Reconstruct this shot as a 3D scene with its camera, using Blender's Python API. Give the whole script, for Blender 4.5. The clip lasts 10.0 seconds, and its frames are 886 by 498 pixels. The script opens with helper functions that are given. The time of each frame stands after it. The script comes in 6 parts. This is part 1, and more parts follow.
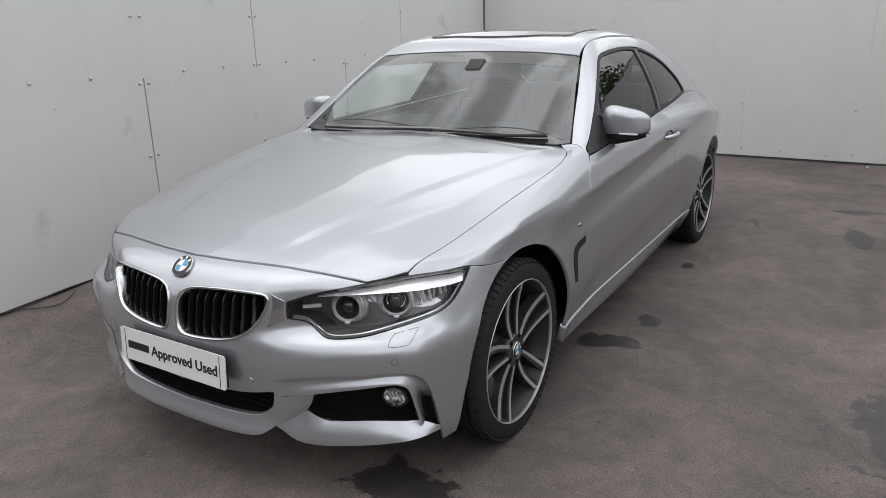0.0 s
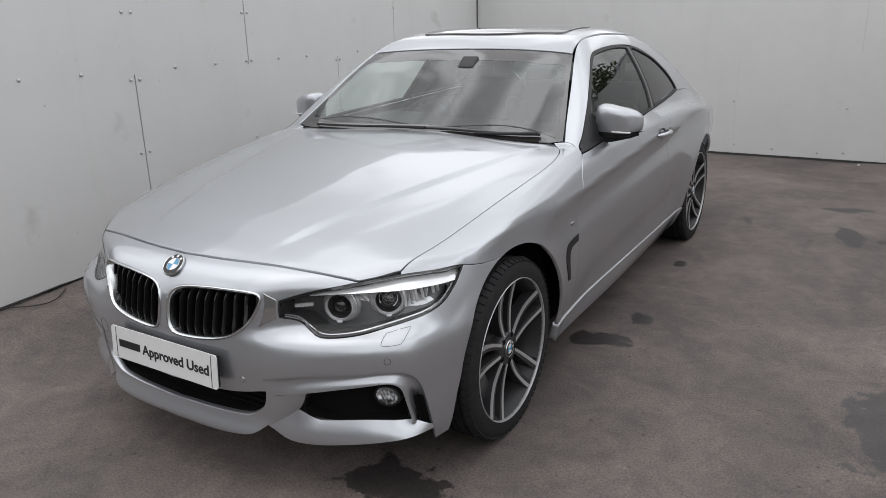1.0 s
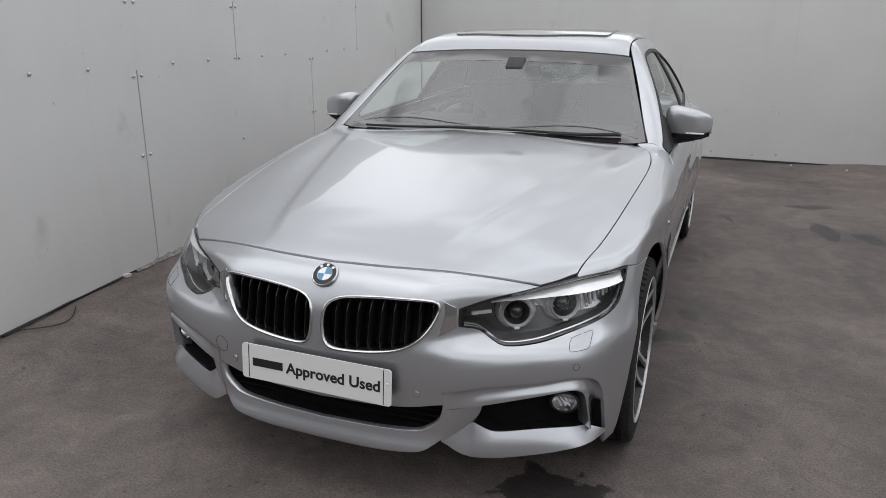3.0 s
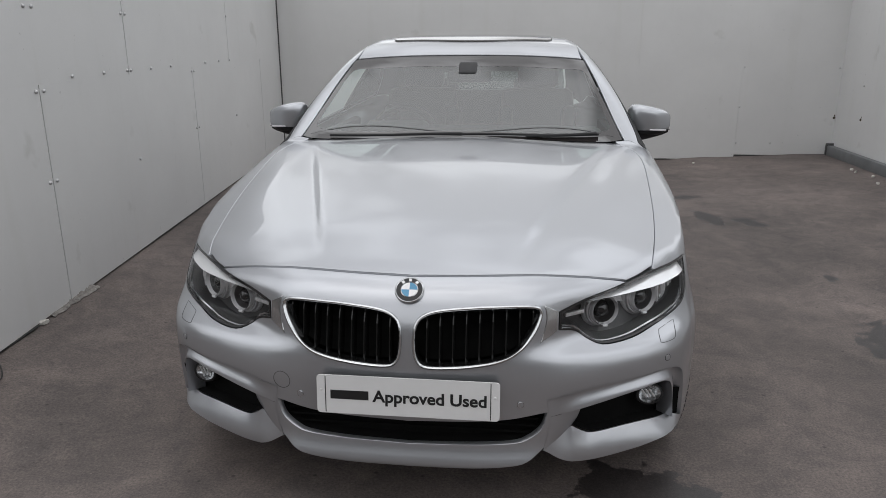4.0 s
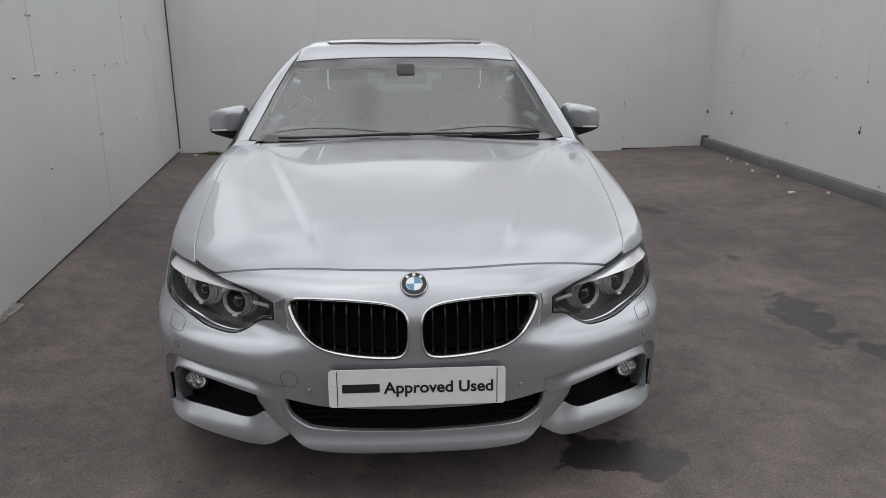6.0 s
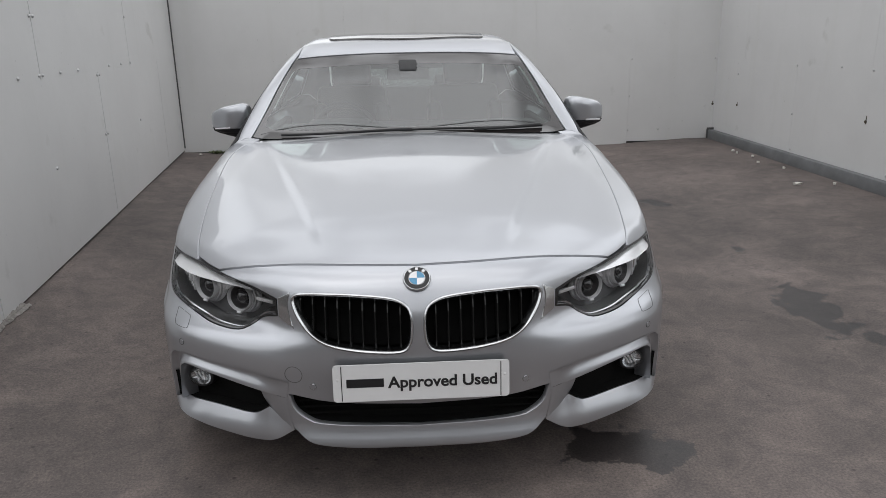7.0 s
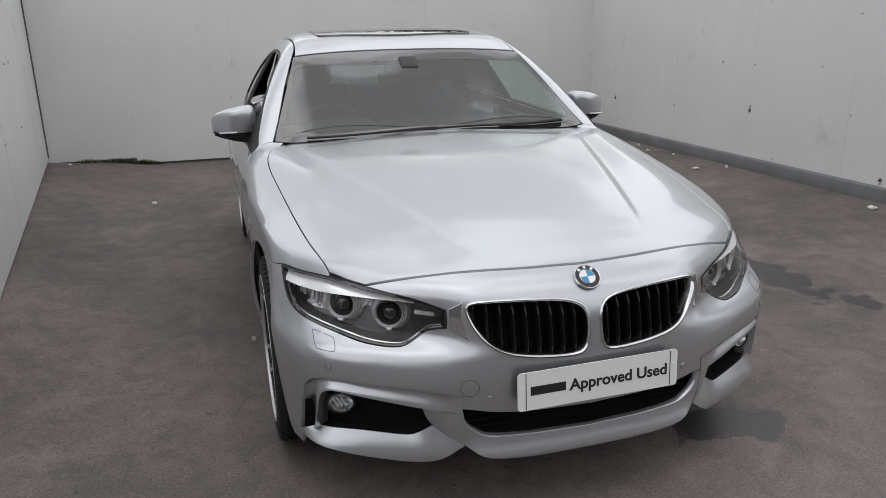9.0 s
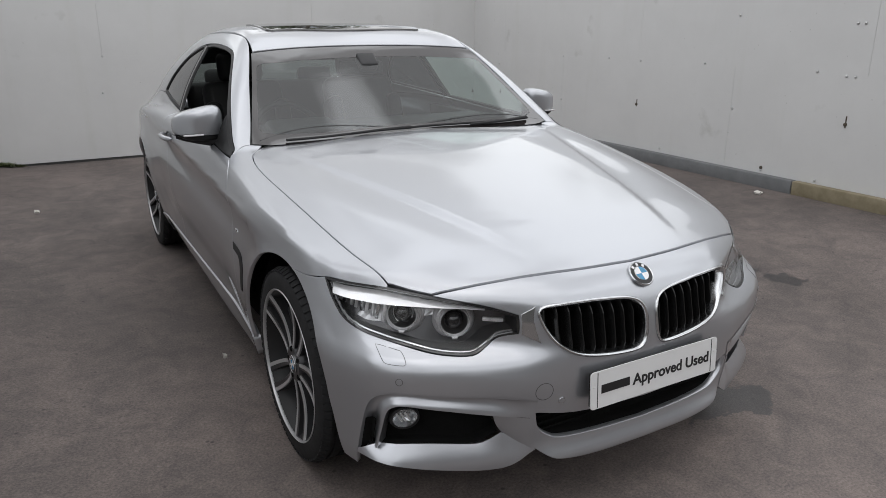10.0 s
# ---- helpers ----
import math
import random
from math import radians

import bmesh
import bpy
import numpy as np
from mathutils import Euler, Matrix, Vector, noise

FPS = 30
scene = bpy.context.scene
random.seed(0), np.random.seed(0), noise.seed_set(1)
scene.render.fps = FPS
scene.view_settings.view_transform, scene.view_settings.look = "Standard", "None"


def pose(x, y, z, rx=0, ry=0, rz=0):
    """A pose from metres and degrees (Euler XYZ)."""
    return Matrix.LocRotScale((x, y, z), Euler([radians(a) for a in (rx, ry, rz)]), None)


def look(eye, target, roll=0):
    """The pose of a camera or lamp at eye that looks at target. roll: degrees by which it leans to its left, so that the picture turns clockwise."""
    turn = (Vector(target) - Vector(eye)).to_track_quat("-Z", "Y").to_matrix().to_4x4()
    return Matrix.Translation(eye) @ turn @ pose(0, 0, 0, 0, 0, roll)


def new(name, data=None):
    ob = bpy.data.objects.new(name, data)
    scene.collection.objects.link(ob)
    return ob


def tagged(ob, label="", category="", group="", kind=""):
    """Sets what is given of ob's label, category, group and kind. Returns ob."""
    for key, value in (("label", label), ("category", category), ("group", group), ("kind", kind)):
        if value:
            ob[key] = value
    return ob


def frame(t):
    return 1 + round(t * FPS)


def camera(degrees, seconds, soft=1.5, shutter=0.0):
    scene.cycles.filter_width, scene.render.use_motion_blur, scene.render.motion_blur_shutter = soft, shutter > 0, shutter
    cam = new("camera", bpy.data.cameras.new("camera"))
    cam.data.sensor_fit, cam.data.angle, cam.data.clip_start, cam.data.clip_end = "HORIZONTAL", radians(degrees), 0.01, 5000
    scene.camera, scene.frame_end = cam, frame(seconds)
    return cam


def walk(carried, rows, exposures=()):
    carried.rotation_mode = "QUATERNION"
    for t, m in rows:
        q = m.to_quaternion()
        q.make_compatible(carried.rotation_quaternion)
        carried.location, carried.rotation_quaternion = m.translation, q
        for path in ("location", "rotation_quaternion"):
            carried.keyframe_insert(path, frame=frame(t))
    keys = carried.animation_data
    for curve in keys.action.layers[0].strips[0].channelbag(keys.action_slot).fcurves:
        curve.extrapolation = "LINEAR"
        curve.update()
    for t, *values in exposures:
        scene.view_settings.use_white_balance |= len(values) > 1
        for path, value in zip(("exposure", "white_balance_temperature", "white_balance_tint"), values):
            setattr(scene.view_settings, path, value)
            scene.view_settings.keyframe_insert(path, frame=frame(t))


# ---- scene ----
cam = camera(62.9, 10.0, soft=0.85)
PATH = [
    (0, (1.91, -2.143, 1.446), (0.887, -0.527, 0.858), -1.5),
    (0.5, (1.907, -2.141, 1.451), (0.893, -0.521, 0.861), -1.3),
    (1, (1.908, -2.137, 1.451), (0.903, -0.514, 0.854), -1.3),
    (1.5, (1.907, -2.126, 1.443), (0.904, -0.503, 0.846), -1.2),
    (2, (1.755, -2.199, 1.429), (0.781, -0.558, 0.831), -1.1),
    (2.5, (1.426, -2.379, 1.435), (0.553, -0.681, 0.839), -0.0),
    (2.7, (1.299, -2.408, 1.446), (0.478, -0.685, 0.848), 0.2),
    (3.8, (0.453, -2.633, 1.391), (0.14, -0.737, 0.835), -0.2),
    (4, (0.314, -2.587, 1.396), (0.091, -0.68, 0.839), -0.2),
    (4.5, (0.041, -2.595, 1.402), (0.035, -0.679, 0.83), -0.0),
    (5, (-0.11, -2.678, 1.426), (0.016, -0.77, 0.84), -0.3),
    (5.5, (-0.057, -2.702, 1.42), (0.057, -0.785, 0.861), 0.1),
    (7, (-0.015, -2.708, 1.406), (0.074, -0.792, 0.837), -1.1),
    (7.5, (-0.087, -2.686, 1.411), (0.012, -0.775, 0.83), 0.7),
    (8, (-0.368, -2.679, 1.401), (-0.159, -0.774, 0.828), 0.9),
    (8.5, (-0.668, -2.602, 1.407), (-0.306, -0.72, 0.835), -0.5),
    (9, (-0.978, -2.464, 1.415), (-0.411, -0.637, 0.832), -0.9),
    (9.5, (-1.314, -2.341, 1.441), (-0.524, -0.603, 0.846), -0.5),
    (10, (-1.52, -2.171, 1.444), (-0.57, -0.519, 0.838), 0.2),
]
EXPOSURES = [(0.0, 1.78), (2.4, 1.71), (4.2, 1.45), (5.7, 1.43), (7.2, 1.58), (8.2, 1.62), (10.0, 1.62)]
walk(cam, [(t, look(eye, target, roll)) for t, eye, target, roll in PATH], EXPOSURES)

# ---- light and sky ----
def overcast_world():
    w = bpy.data.worlds.new("overcast_sky")
    scene.world = w
    w.use_nodes = True
    nt = w.node_tree
    nt.nodes.clear()
    out = nt.nodes.new("ShaderNodeOutputWorld")
    bg = nt.nodes.new("ShaderNodeBackground")
    sky = nt.nodes.new("ShaderNodeTexSky")
    sky.sky_type = "NISHITA"
    sky.sun_disc = False
    sky.sun_elevation = radians(78)
    sky.sun_rotation = radians(200)
    hsv = nt.nodes.new("ShaderNodeHueSaturation")
    hsv.inputs["Saturation"].default_value = 0.30
    tc = nt.nodes.new("ShaderNodeTexCoord")
    mp = nt.nodes.new("ShaderNodeMapping")
    mp.inputs["Location"].default_value = (0.62, 0.25, 0.4)
    mp.inputs["Scale"].default_value = (2.2, 2.2, 2.6)
    no = nt.nodes.new("ShaderNodeTexNoise")
    no.inputs["Scale"].default_value = 1.7
    no.inputs["Detail"].default_value = 7.0
    no.inputs["Roughness"].default_value = 0.52
    no.inputs["Distortion"].default_value = 0.35
    rp = nt.nodes.new("ShaderNodeValToRGB")
    rp.color_ramp.elements[0].position = 0.44
    rp.color_ramp.elements[0].color = (0.45, 0.46, 0.48, 1)
    rp.color_ramp.elements[1].position = 0.57
    rp.color_ramp.elements[1].color = (1.58, 1.58, 1.57, 1)
    mul = nt.nodes.new("ShaderNodeMix")
    mul.data_type = "RGBA"
    mul.blend_type = "MULTIPLY"
    mul.inputs[0].default_value = 1.0
    gm = nt.nodes.new("ShaderNodeGamma")
    gm.inputs["Gamma"].default_value = 0.45
    nt.links.new(sky.outputs[0], gm.inputs[0])
    nt.links.new(gm.outputs[0], hsv.inputs["Color"])
    nt.links.new(tc.outputs["Generated"], mp.inputs[0])
    nt.links.new(mp.outputs[0], no.inputs["Vector"])
    nt.links.new(no.outputs["Fac"], rp.inputs[0])
    nt.links.new(hsv.outputs[0], mul.inputs[6])
    nt.links.new(rp.outputs[0], mul.inputs[7])
    # an overcast sky is darker towards the horizon
    sep = nt.nodes.new("ShaderNodeSeparateXYZ")
    nt.links.new(tc.outputs["Generated"], sep.inputs[0])
    ramp = nt.nodes.new("ShaderNodeMapRange")
    ramp.inputs["To Min"].default_value, ramp.inputs["To Max"].default_value = 0.55, 1.25
    nt.links.new(sep.outputs["Z"], ramp.inputs["Value"])
    low = nt.nodes.new("ShaderNodeMix")
    low.data_type, low.blend_type = "RGBA", "MULTIPLY"
    low.inputs[0].default_value = 1.0
    nt.links.new(mul.outputs[2], low.inputs[6])
    nt.links.new(ramp.outputs[0], low.inputs[7])
    nt.links.new(low.outputs[2], bg.inputs[0])
    bg.inputs[1].default_value = SKY
    nt.links.new(bg.outputs[0], out.inputs[0])


SKY = 0.15
overcast_world()
sun = new("sun", bpy.data.lights.new("sun", "SUN"))
sun.data.energy = 0.5
sun.data.angle = radians(160)
sun.data.color = (1.0, 0.97, 0.93)
sun.matrix_world = look((0, 0, 10), (0.4, 0.8, 0.0))


# ---- materials ----
def material(name, base, rough=0.5, metal=0.0, coat=0.0, spec=0.5, vary=0.0, scale=20.0, bump=0.0, bump_scale=200.0, rough_vary=0.0, alt=None):
    m = bpy.data.materials.new(name)
    m.use_nodes = True
    nt = m.node_tree
    b = nt.nodes["Principled BSDF"]
    b.inputs["Base Color"].default_value = (*base, 1)
    b.inputs["Roughness"].default_value = rough
    b.inputs["Metallic"].default_value = metal
    b.inputs["Coat Weight"].default_value = coat
    b.inputs["Coat Roughness"].default_value = 0.04
    b.inputs["Specular IOR Level"].default_value = spec
    tc = nt.nodes.new("ShaderNodeTexCoord")
    if vary or alt:
        n = nt.nodes.new("ShaderNodeTexNoise")
        n.inputs["Scale"].default_value = scale
        n.inputs["Detail"].default_value = 8.0
        n.inputs["Roughness"].default_value = 0.65
        nt.links.new(tc.outputs["Object"], n.inputs["Vector"])
        r = nt.nodes.new("ShaderNodeValToRGB")
        second = alt or tuple(c * (1 + vary) for c in base)
        first = base if alt else tuple(c * (1 - vary) for c in base)
        r.color_ramp.elements[0].position, r.color_ramp.elements[1].position = 0.3, 0.7
        r.color_ramp.elements[0].color, r.color_ramp.elements[1].color = (*first, 1), (*second, 1)
        nt.links.new(n.outputs["Fac"], r.inputs[0])
        nt.links.new(r.outputs[0], b.inputs["Base Color"])
        if rough_vary:
            mr = nt.nodes.new("ShaderNodeMapRange")
            mr.inputs["To Min"].default_value, mr.inputs["To Max"].default_value = rough - rough_vary, rough + rough_vary
            nt.links.new(n.outputs["Fac"], mr.inputs["Value"])
            nt.links.new(mr.outputs[0], b.inputs["Roughness"])
    if bump:
        n2 = nt.nodes.new("ShaderNodeTexNoise")
        n2.inputs["Scale"].default_value = bump_scale
        n2.inputs["Detail"].default_value = 4.0
        nt.links.new(tc.outputs["Object"], n2.inputs["Vector"])
        bp = nt.nodes.new("ShaderNodeBump")
        bp.inputs["Strength"].default_value = bump
        bp.inputs["Distance"].default_value = 0.002
        nt.links.new(n2.outputs["Fac"], bp.inputs["Height"])
        nt.links.new(bp.outputs[0], b.inputs["Normal"])
    return m


def glass_material(name, tint, ior=1.5, rough=0.0):
    """Thin pane: clear tinted sheet with Fresnel gloss."""
    m = bpy.data.materials.new(name)
    m.use_nodes = True
    nt = m.node_tree
    nt.nodes.clear()
    out = nt.nodes.new("ShaderNodeOutputMaterial")
    mix = nt.nodes.new("ShaderNodeMixShader")
    tr = nt.nodes.new("ShaderNodeBsdfTransparent")
    tr.inputs[0].default_value = (*tint, 1)
    gl = nt.nodes.new("ShaderNodeBsdfGlossy")
    gl.inputs["Roughness"].default_value = rough
    gl.inputs["Color"].default_value = (1, 1, 1, 1)
    f0 = ((ior - 1) / (ior + 1)) ** 2
    lw = nt.nodes.new("ShaderNodeLayerWeight")
    lw.inputs["Blend"].default_value = 0.5
    pw = nt.nodes.new("ShaderNodeMath")
    pw.operation = "POWER"
    pw.inputs[1].default_value = 5.0
    fr = nt.nodes.new("ShaderNodeMath")
    fr.operation = "MULTIPLY_ADD"
    fr.inputs[1].default_value, fr.inputs[2].default_value = 1 - f0, f0
    nt.links.new(lw.outputs["Facing"], pw.inputs[0])
    nt.links.new(pw.outputs[0], fr.inputs[0])
    nt.links.new(fr.outputs[0], mix.inputs[0])
    nt.links.new(tr.outputs[0], mix.inputs[1])
    nt.links.new(gl.outputs[0], mix.inputs[2])
    nt.links.new(mix.outputs[0], out.inputs[0])
    return m


def ground_material():
    m = material("tarmac", (0.126, 0.107, 0.101), 0.75, vary=0.20, scale=1.1, bump=0.30, bump_scale=340, rough_vary=0.1)
    nt = m.node_tree
    b = nt.nodes["Principled BSDF"]
    tc = nt.nodes.new("ShaderNodeTexCoord")
    src = b.inputs["Base Color"].links[0].from_socket
    # grit
    g = nt.nodes.new("ShaderNodeTexNoise")
    g.inputs["Scale"].default_value = 110.0
    g.inputs["Detail"].default_value = 9.0
    g.inputs["Roughness"].default_value = 0.72
    nt.links.new(tc.outputs["Object"], g.inputs["Vector"])
    gr = nt.nodes.new("ShaderNodeValToRGB")
    gr.color_ramp.elements[0].position, gr.color_ramp.elements[1].position = 0.3, 0.75
    gr.color_ramp.elements[0].color, gr.color_ramp.elements[1].color = (0.48, 0.48, 0.48, 1), (1.60, 1.58, 1.55, 1)
    nt.links.new(g.outputs["Fac"], gr.inputs[0])
    mul = nt.nodes.new("ShaderNodeMix")
    mul.data_type, mul.blend_type = "RGBA", "MULTIPLY"
    mul.inputs[0].default_value = 1.0
    nt.links.new(src, mul.inputs[6])
    nt.links.new(gr.outputs[0], mul.inputs[7])
    # mottling at a hand's width
    mo = nt.nodes.new("ShaderNodeTexNoise")
    mo.inputs["Scale"].default_value = 5.5
    mo.inputs["Detail"].default_value = 10.0
    mo.inputs["Roughness"].default_value = 0.74
    mo.inputs["Distortion"].default_value = 0.8
    nt.links.new(tc.outputs["Object"], mo.inputs["Vector"])
    mr_ = nt.nodes.new("ShaderNodeValToRGB")
    mr_.color_ramp.elements[0].position, mr_.color_ramp.elements[1].position = 0.36, 0.66
    mr_.color_ramp.elements[0].color, mr_.color_ramp.elements[1].color = (0.74, 0.75, 0.77, 1), (1.22, 1.20, 1.18, 1)
    nt.links.new(mo.outputs["Fac"], mr_.inputs[0])
    mm = nt.nodes.new("ShaderNodeMix")
    mm.data_type, mm.blend_type = "RGBA", "MULTIPLY"
    mm.inputs[0].default_value = 1.0
    nt.links.new(mul.outputs[2], mm.inputs[6])
    nt.links.new(mr_.outputs[0], mm.inputs[7])
    mul = mm
    # pale chips of stone and wide worn patches
    ch = nt.nodes.new("ShaderNodeTexVoronoi")
    ch.inputs["Scale"].default_value = 30.0
    nt.links.new(tc.outputs["Object"], ch.inputs["Vector"])
    cr = nt.nodes.new("ShaderNodeMapRange")
    cr.inputs["From Min"].default_value, cr.inputs["From Max"].default_value = 0.05, 0.11
    cr.inputs["To Min"].default_value, cr.inputs["To Max"].default_value = 0.55, 0.0
    nt.links.new(ch.outputs["Distance"], cr.inputs["Value"])
    pick = nt.nodes.new("ShaderNodeMath")
    pick.operation = "GREATER_THAN"
    pick.inputs[1].default_value = 0.62
    nt.links.new(ch.outputs["Color"], pick.inputs[0])
    both = nt.nodes.new("ShaderNodeMath")
    both.operation = "MULTIPLY"
    nt.links.new(cr.outputs[0], both.inputs[0])
    nt.links.new(pick.outputs[0], both.inputs[1])
    chip = nt.nodes.new("ShaderNodeMix")
    chip.data_type = "RGBA"
    chip.inputs[7].default_value = (0.22, 0.20, 0.185, 1)
    nt.links.new(both.outputs[0], chip.inputs[0])
    nt.links.new(mul.outputs[2], chip.inputs[6])
    # sparse dark pits
    pt = nt.nodes.new("ShaderNodeTexVoronoi")
    pt.inputs["Scale"].default_value = 13.0
    nt.links.new(tc.outputs["Object"], pt.inputs["Vector"])
    pr = nt.nodes.new("ShaderNodeMapRange")
    pr.inputs["From Min"].default_value, pr.inputs["From Max"].default_value = 0.05, 0.12
    pr.inputs["To Min"].default_value, pr.inputs["To Max"].default_value = 0.7, 0.0
    nt.links.new(pt.outputs["Distance"], pr.inputs["Value"])
    few = nt.nodes.new("ShaderNodeMath")
    few.operation = "GREATER_THAN"
    few.inputs[1].default_value = 0.52
    nt.links.new(pt.outputs["Color"], few.inputs[0])
    pits = nt.nodes.new("ShaderNodeMath")
    pits.operation = "MULTIPLY"
    nt.links.new(pr.outputs[0], pits.inputs[0])
    nt.links.new(few.outputs[0], pits.inputs[1])
    pit = nt.nodes.new("ShaderNodeMix")
    pit.data_type = "RGBA"
    pit.inputs[7].default_value = (0.028, 0.025, 0.024, 1)
    nt.links.new(pits.outputs[0], pit.inputs[0])
    nt.links.new(chip.outputs[2], pit.inputs[6])
    chip = pit
    worn = nt.nodes.new("ShaderNodeTexNoise")
    worn.inputs["Scale"].default_value = 0.55
    worn.inputs["Detail"].default_value = 9.0
    worn.inputs["Roughness"].default_value = 0.7
    worn.inputs["Distortion"].default_value = 0.6
    nt.links.new(tc.outputs["Object"], worn.inputs["Vector"])
    wr = nt.nodes.new("ShaderNodeValToRGB")
    wr.color_ramp.elements[0].position, wr.color_ramp.elements[1].position = 0.32, 0.66
    wr.color_ramp.elements[0].color, wr.color_ramp.elements[1].color = (0.62, 0.62, 0.63, 1), (1.30, 1.28, 1.26, 1)
    nt.links.new(worn.outputs["Fac"], wr.inputs[0])
    mul = nt.nodes.new("ShaderNodeMix")
    mul.data_type, mul.blend_type = "RGBA", "MULTIPLY"
    mul.inputs[0].default_value = 1.0
    nt.links.new(chip.outputs[2], mul.inputs[6])
    nt.links.new(wr.outputs[0], mul.inputs[7])
    # wet patches with ragged edges: centre, half sizes, turn
    patches = [(2.07, 0.74, 0.17, 0.44, -10), (0.72, -0.50, 0.30, 0.15, -15), (0.86, 0.93, 0.20, 0.10, 20), (0.93, 2.21, 0.05, 0.09, 0), (1.78, 3.32, 0.12, 0.30, 8),
               (1.75, 4.1, 0.20, 0.10, 0), (2.18, 0.28, 0.10, 0.16, 10), (0.97, 1.25, 0.08, 0.10, 0), (1.12, 3.42, 0.03, 0.2, 20), (2.06, 3.2, 0.10, 0.22, 30), (2.15, 1.78, 0.05, 0.08, 0)]
    wob = nt.nodes.new("ShaderNodeTexNoise")
    wob.inputs["Scale"].default_value = 8.0
    wob.inputs["Detail"].default_value = 8.0
    wob.inputs["Roughness"].default_value = 0.62
    nt.links.new(tc.outputs["Object"], wob.inputs["Vector"])
    total = None
    for x, y, a, c, turn in patches:
        mp = nt.nodes.new("ShaderNodeMapping")
        mp.vector_type = "TEXTURE"
        mp.inputs["Location"].default_value = (x, y, 0)
        mp.inputs["Rotation"].default_value = (0, 0, radians(turn))
        mp.inputs["Scale"].default_value = (a, c, 1)
        nt.links.new(tc.outputs["Object"], mp.inputs[0])
        ln = nt.nodes.new("ShaderNodeVectorMath")
        ln.operation = "LENGTH"
        nt.links.new(mp.outputs[0], ln.inputs[0])
        sub = nt.nodes.new("ShaderNodeMath")
        sub.operation = "MULTIPLY_ADD"
        sub.inputs[1].default_value = 2.3
        nt.links.new(wob.outputs["Fac"], sub.inputs[0])
        nt.links.new(ln.outputs["Value"], sub.inputs[2])
        mr = nt.nodes.new("ShaderNodeMapRange")
        mr.interpolation_type = "SMOOTHSTEP"
        mr.inputs["From Min"].default_value, mr.inputs["From Max"].default_value = 1.86, 1.95
        mr.inputs["To Min"].default_value, mr.inputs["To Max"].default_value = 1.0, 0.0
        nt.links.new(sub.outputs[0], mr.inputs["Value"])
        if total is None:
            total = mr.outputs[0]
        else:
            mx = nt.nodes.new("ShaderNodeMath")
            mx.operation = "MAXIMUM"
            nt.links.new(total, mx.inputs[0])
            nt.links.new(mr.outputs[0], mx.inputs[1])
            total = mx.outputs[0]
    dark = nt.nodes.new("ShaderNodeMix")
    dark.data_type, dark.blend_type = "RGBA", "MULTIPLY"
    dark.inputs[7].default_value = (0.31, 0.32, 0.34, 1)
    nt.links.new(total, dark.inputs[0])
    nt.links.new(mul.outputs[2], dark.inputs[6])
    nt.links.new(dark.outputs[2], b.inputs["Base Color"])
    rsrc = b.inputs["Roughness"].links[0].from_socket
    rm = nt.nodes.new("ShaderNodeMix")
    nt.links.new(total, rm.inputs[0])
    nt.links.new(rsrc, rm.inputs[2])
    rm.inputs[3].default_value = 0.42
    nt.links.new(rm.outputs[0], b.inputs["Roughness"])
    return m


def wall_material():
    """White gloss paint gone dull: faint upright streaks and small scuffs."""
    m = material("white_painted_sheet", (0.62, 0.62, 0.617), 0.5, vary=0.04, scale=1.3, bump=0.06, bump_scale=30)
    nt = m.node_tree
    b = nt.nodes["Principled BSDF"]
    src = b.inputs["Base Color"].links[0].from_socket
    geo = nt.nodes.new("ShaderNodeNewGeometry")
    for scale, lo, hi, dark in (((7.0, 7.0, 0.5), 0.58, 0.85, 0.955), ((3.0, 3.0, 3.0), 0.66, 0.74, 0.84), ((30.0, 30.0, 22.0), 0.72, 0.76, 0.72)):
        mp = nt.nodes.new("ShaderNodeMapping")
        mp.inputs["Scale"].default_value = scale
        nt.links.new(geo.outputs["Position"], mp.inputs[0])
        n = nt.nodes.new("ShaderNodeTexNoise")
        n.inputs["Scale"].default_value = 1.0
        n.inputs["Detail"].default_value = 6.0
        nt.links.new(mp.outputs[0], n.inputs["Vector"])
        r = nt.nodes.new("ShaderNodeMapRange")
        r.inputs["From Min"].default_value, r.inputs["From Max"].default_value = lo, hi
        nt.links.new(n.outputs["Fac"], r.inputs["Value"])
        mx = nt.nodes.new("ShaderNodeMix")
        mx.data_type, mx.blend_type = "RGBA", "MULTIPLY"
        mx.inputs[7].default_value = (dark, dark, dark * 0.98, 1)
        nt.links.new(r.outputs[0], mx.inputs[0])
        nt.links.new(src, mx.inputs[6])
        src = mx.outputs[2]
    nt.links.new(src, b.inputs["Base Color"])
    return m


M_TARMAC = ground_material()
M_WALL = wall_material()
M_JOINT = material("dark_joint", (0.08, 0.08, 0.08), 0.8, vary=0.2)
M_ADDED_WALL = material("added_wall_grey", (0.16, 0.155, 0.15), 0.9, vary=0.25, scale=0.8, bump=0.2, bump_scale=20)
M_BOLT = material("galvanised_bolt", (0.5, 0.5, 0.5), 0.4, metal=0.7, vary=0.2)
M_KERB = material("grey_painted_beam", (0.15, 0.155, 0.16), 0.55, vary=0.2, scale=5, bump=0.2)
M_POST = material("weathered_brown_edge", (0.07, 0.055, 0.04), 0.8, vary=0.35, scale=9, bump=0.4)
M_RUST = material("rusty_beam_end", (0.17, 0.14, 0.085), 0.7, alt=(0.26, 0.225, 0.15), scale=9, bump=0.3)
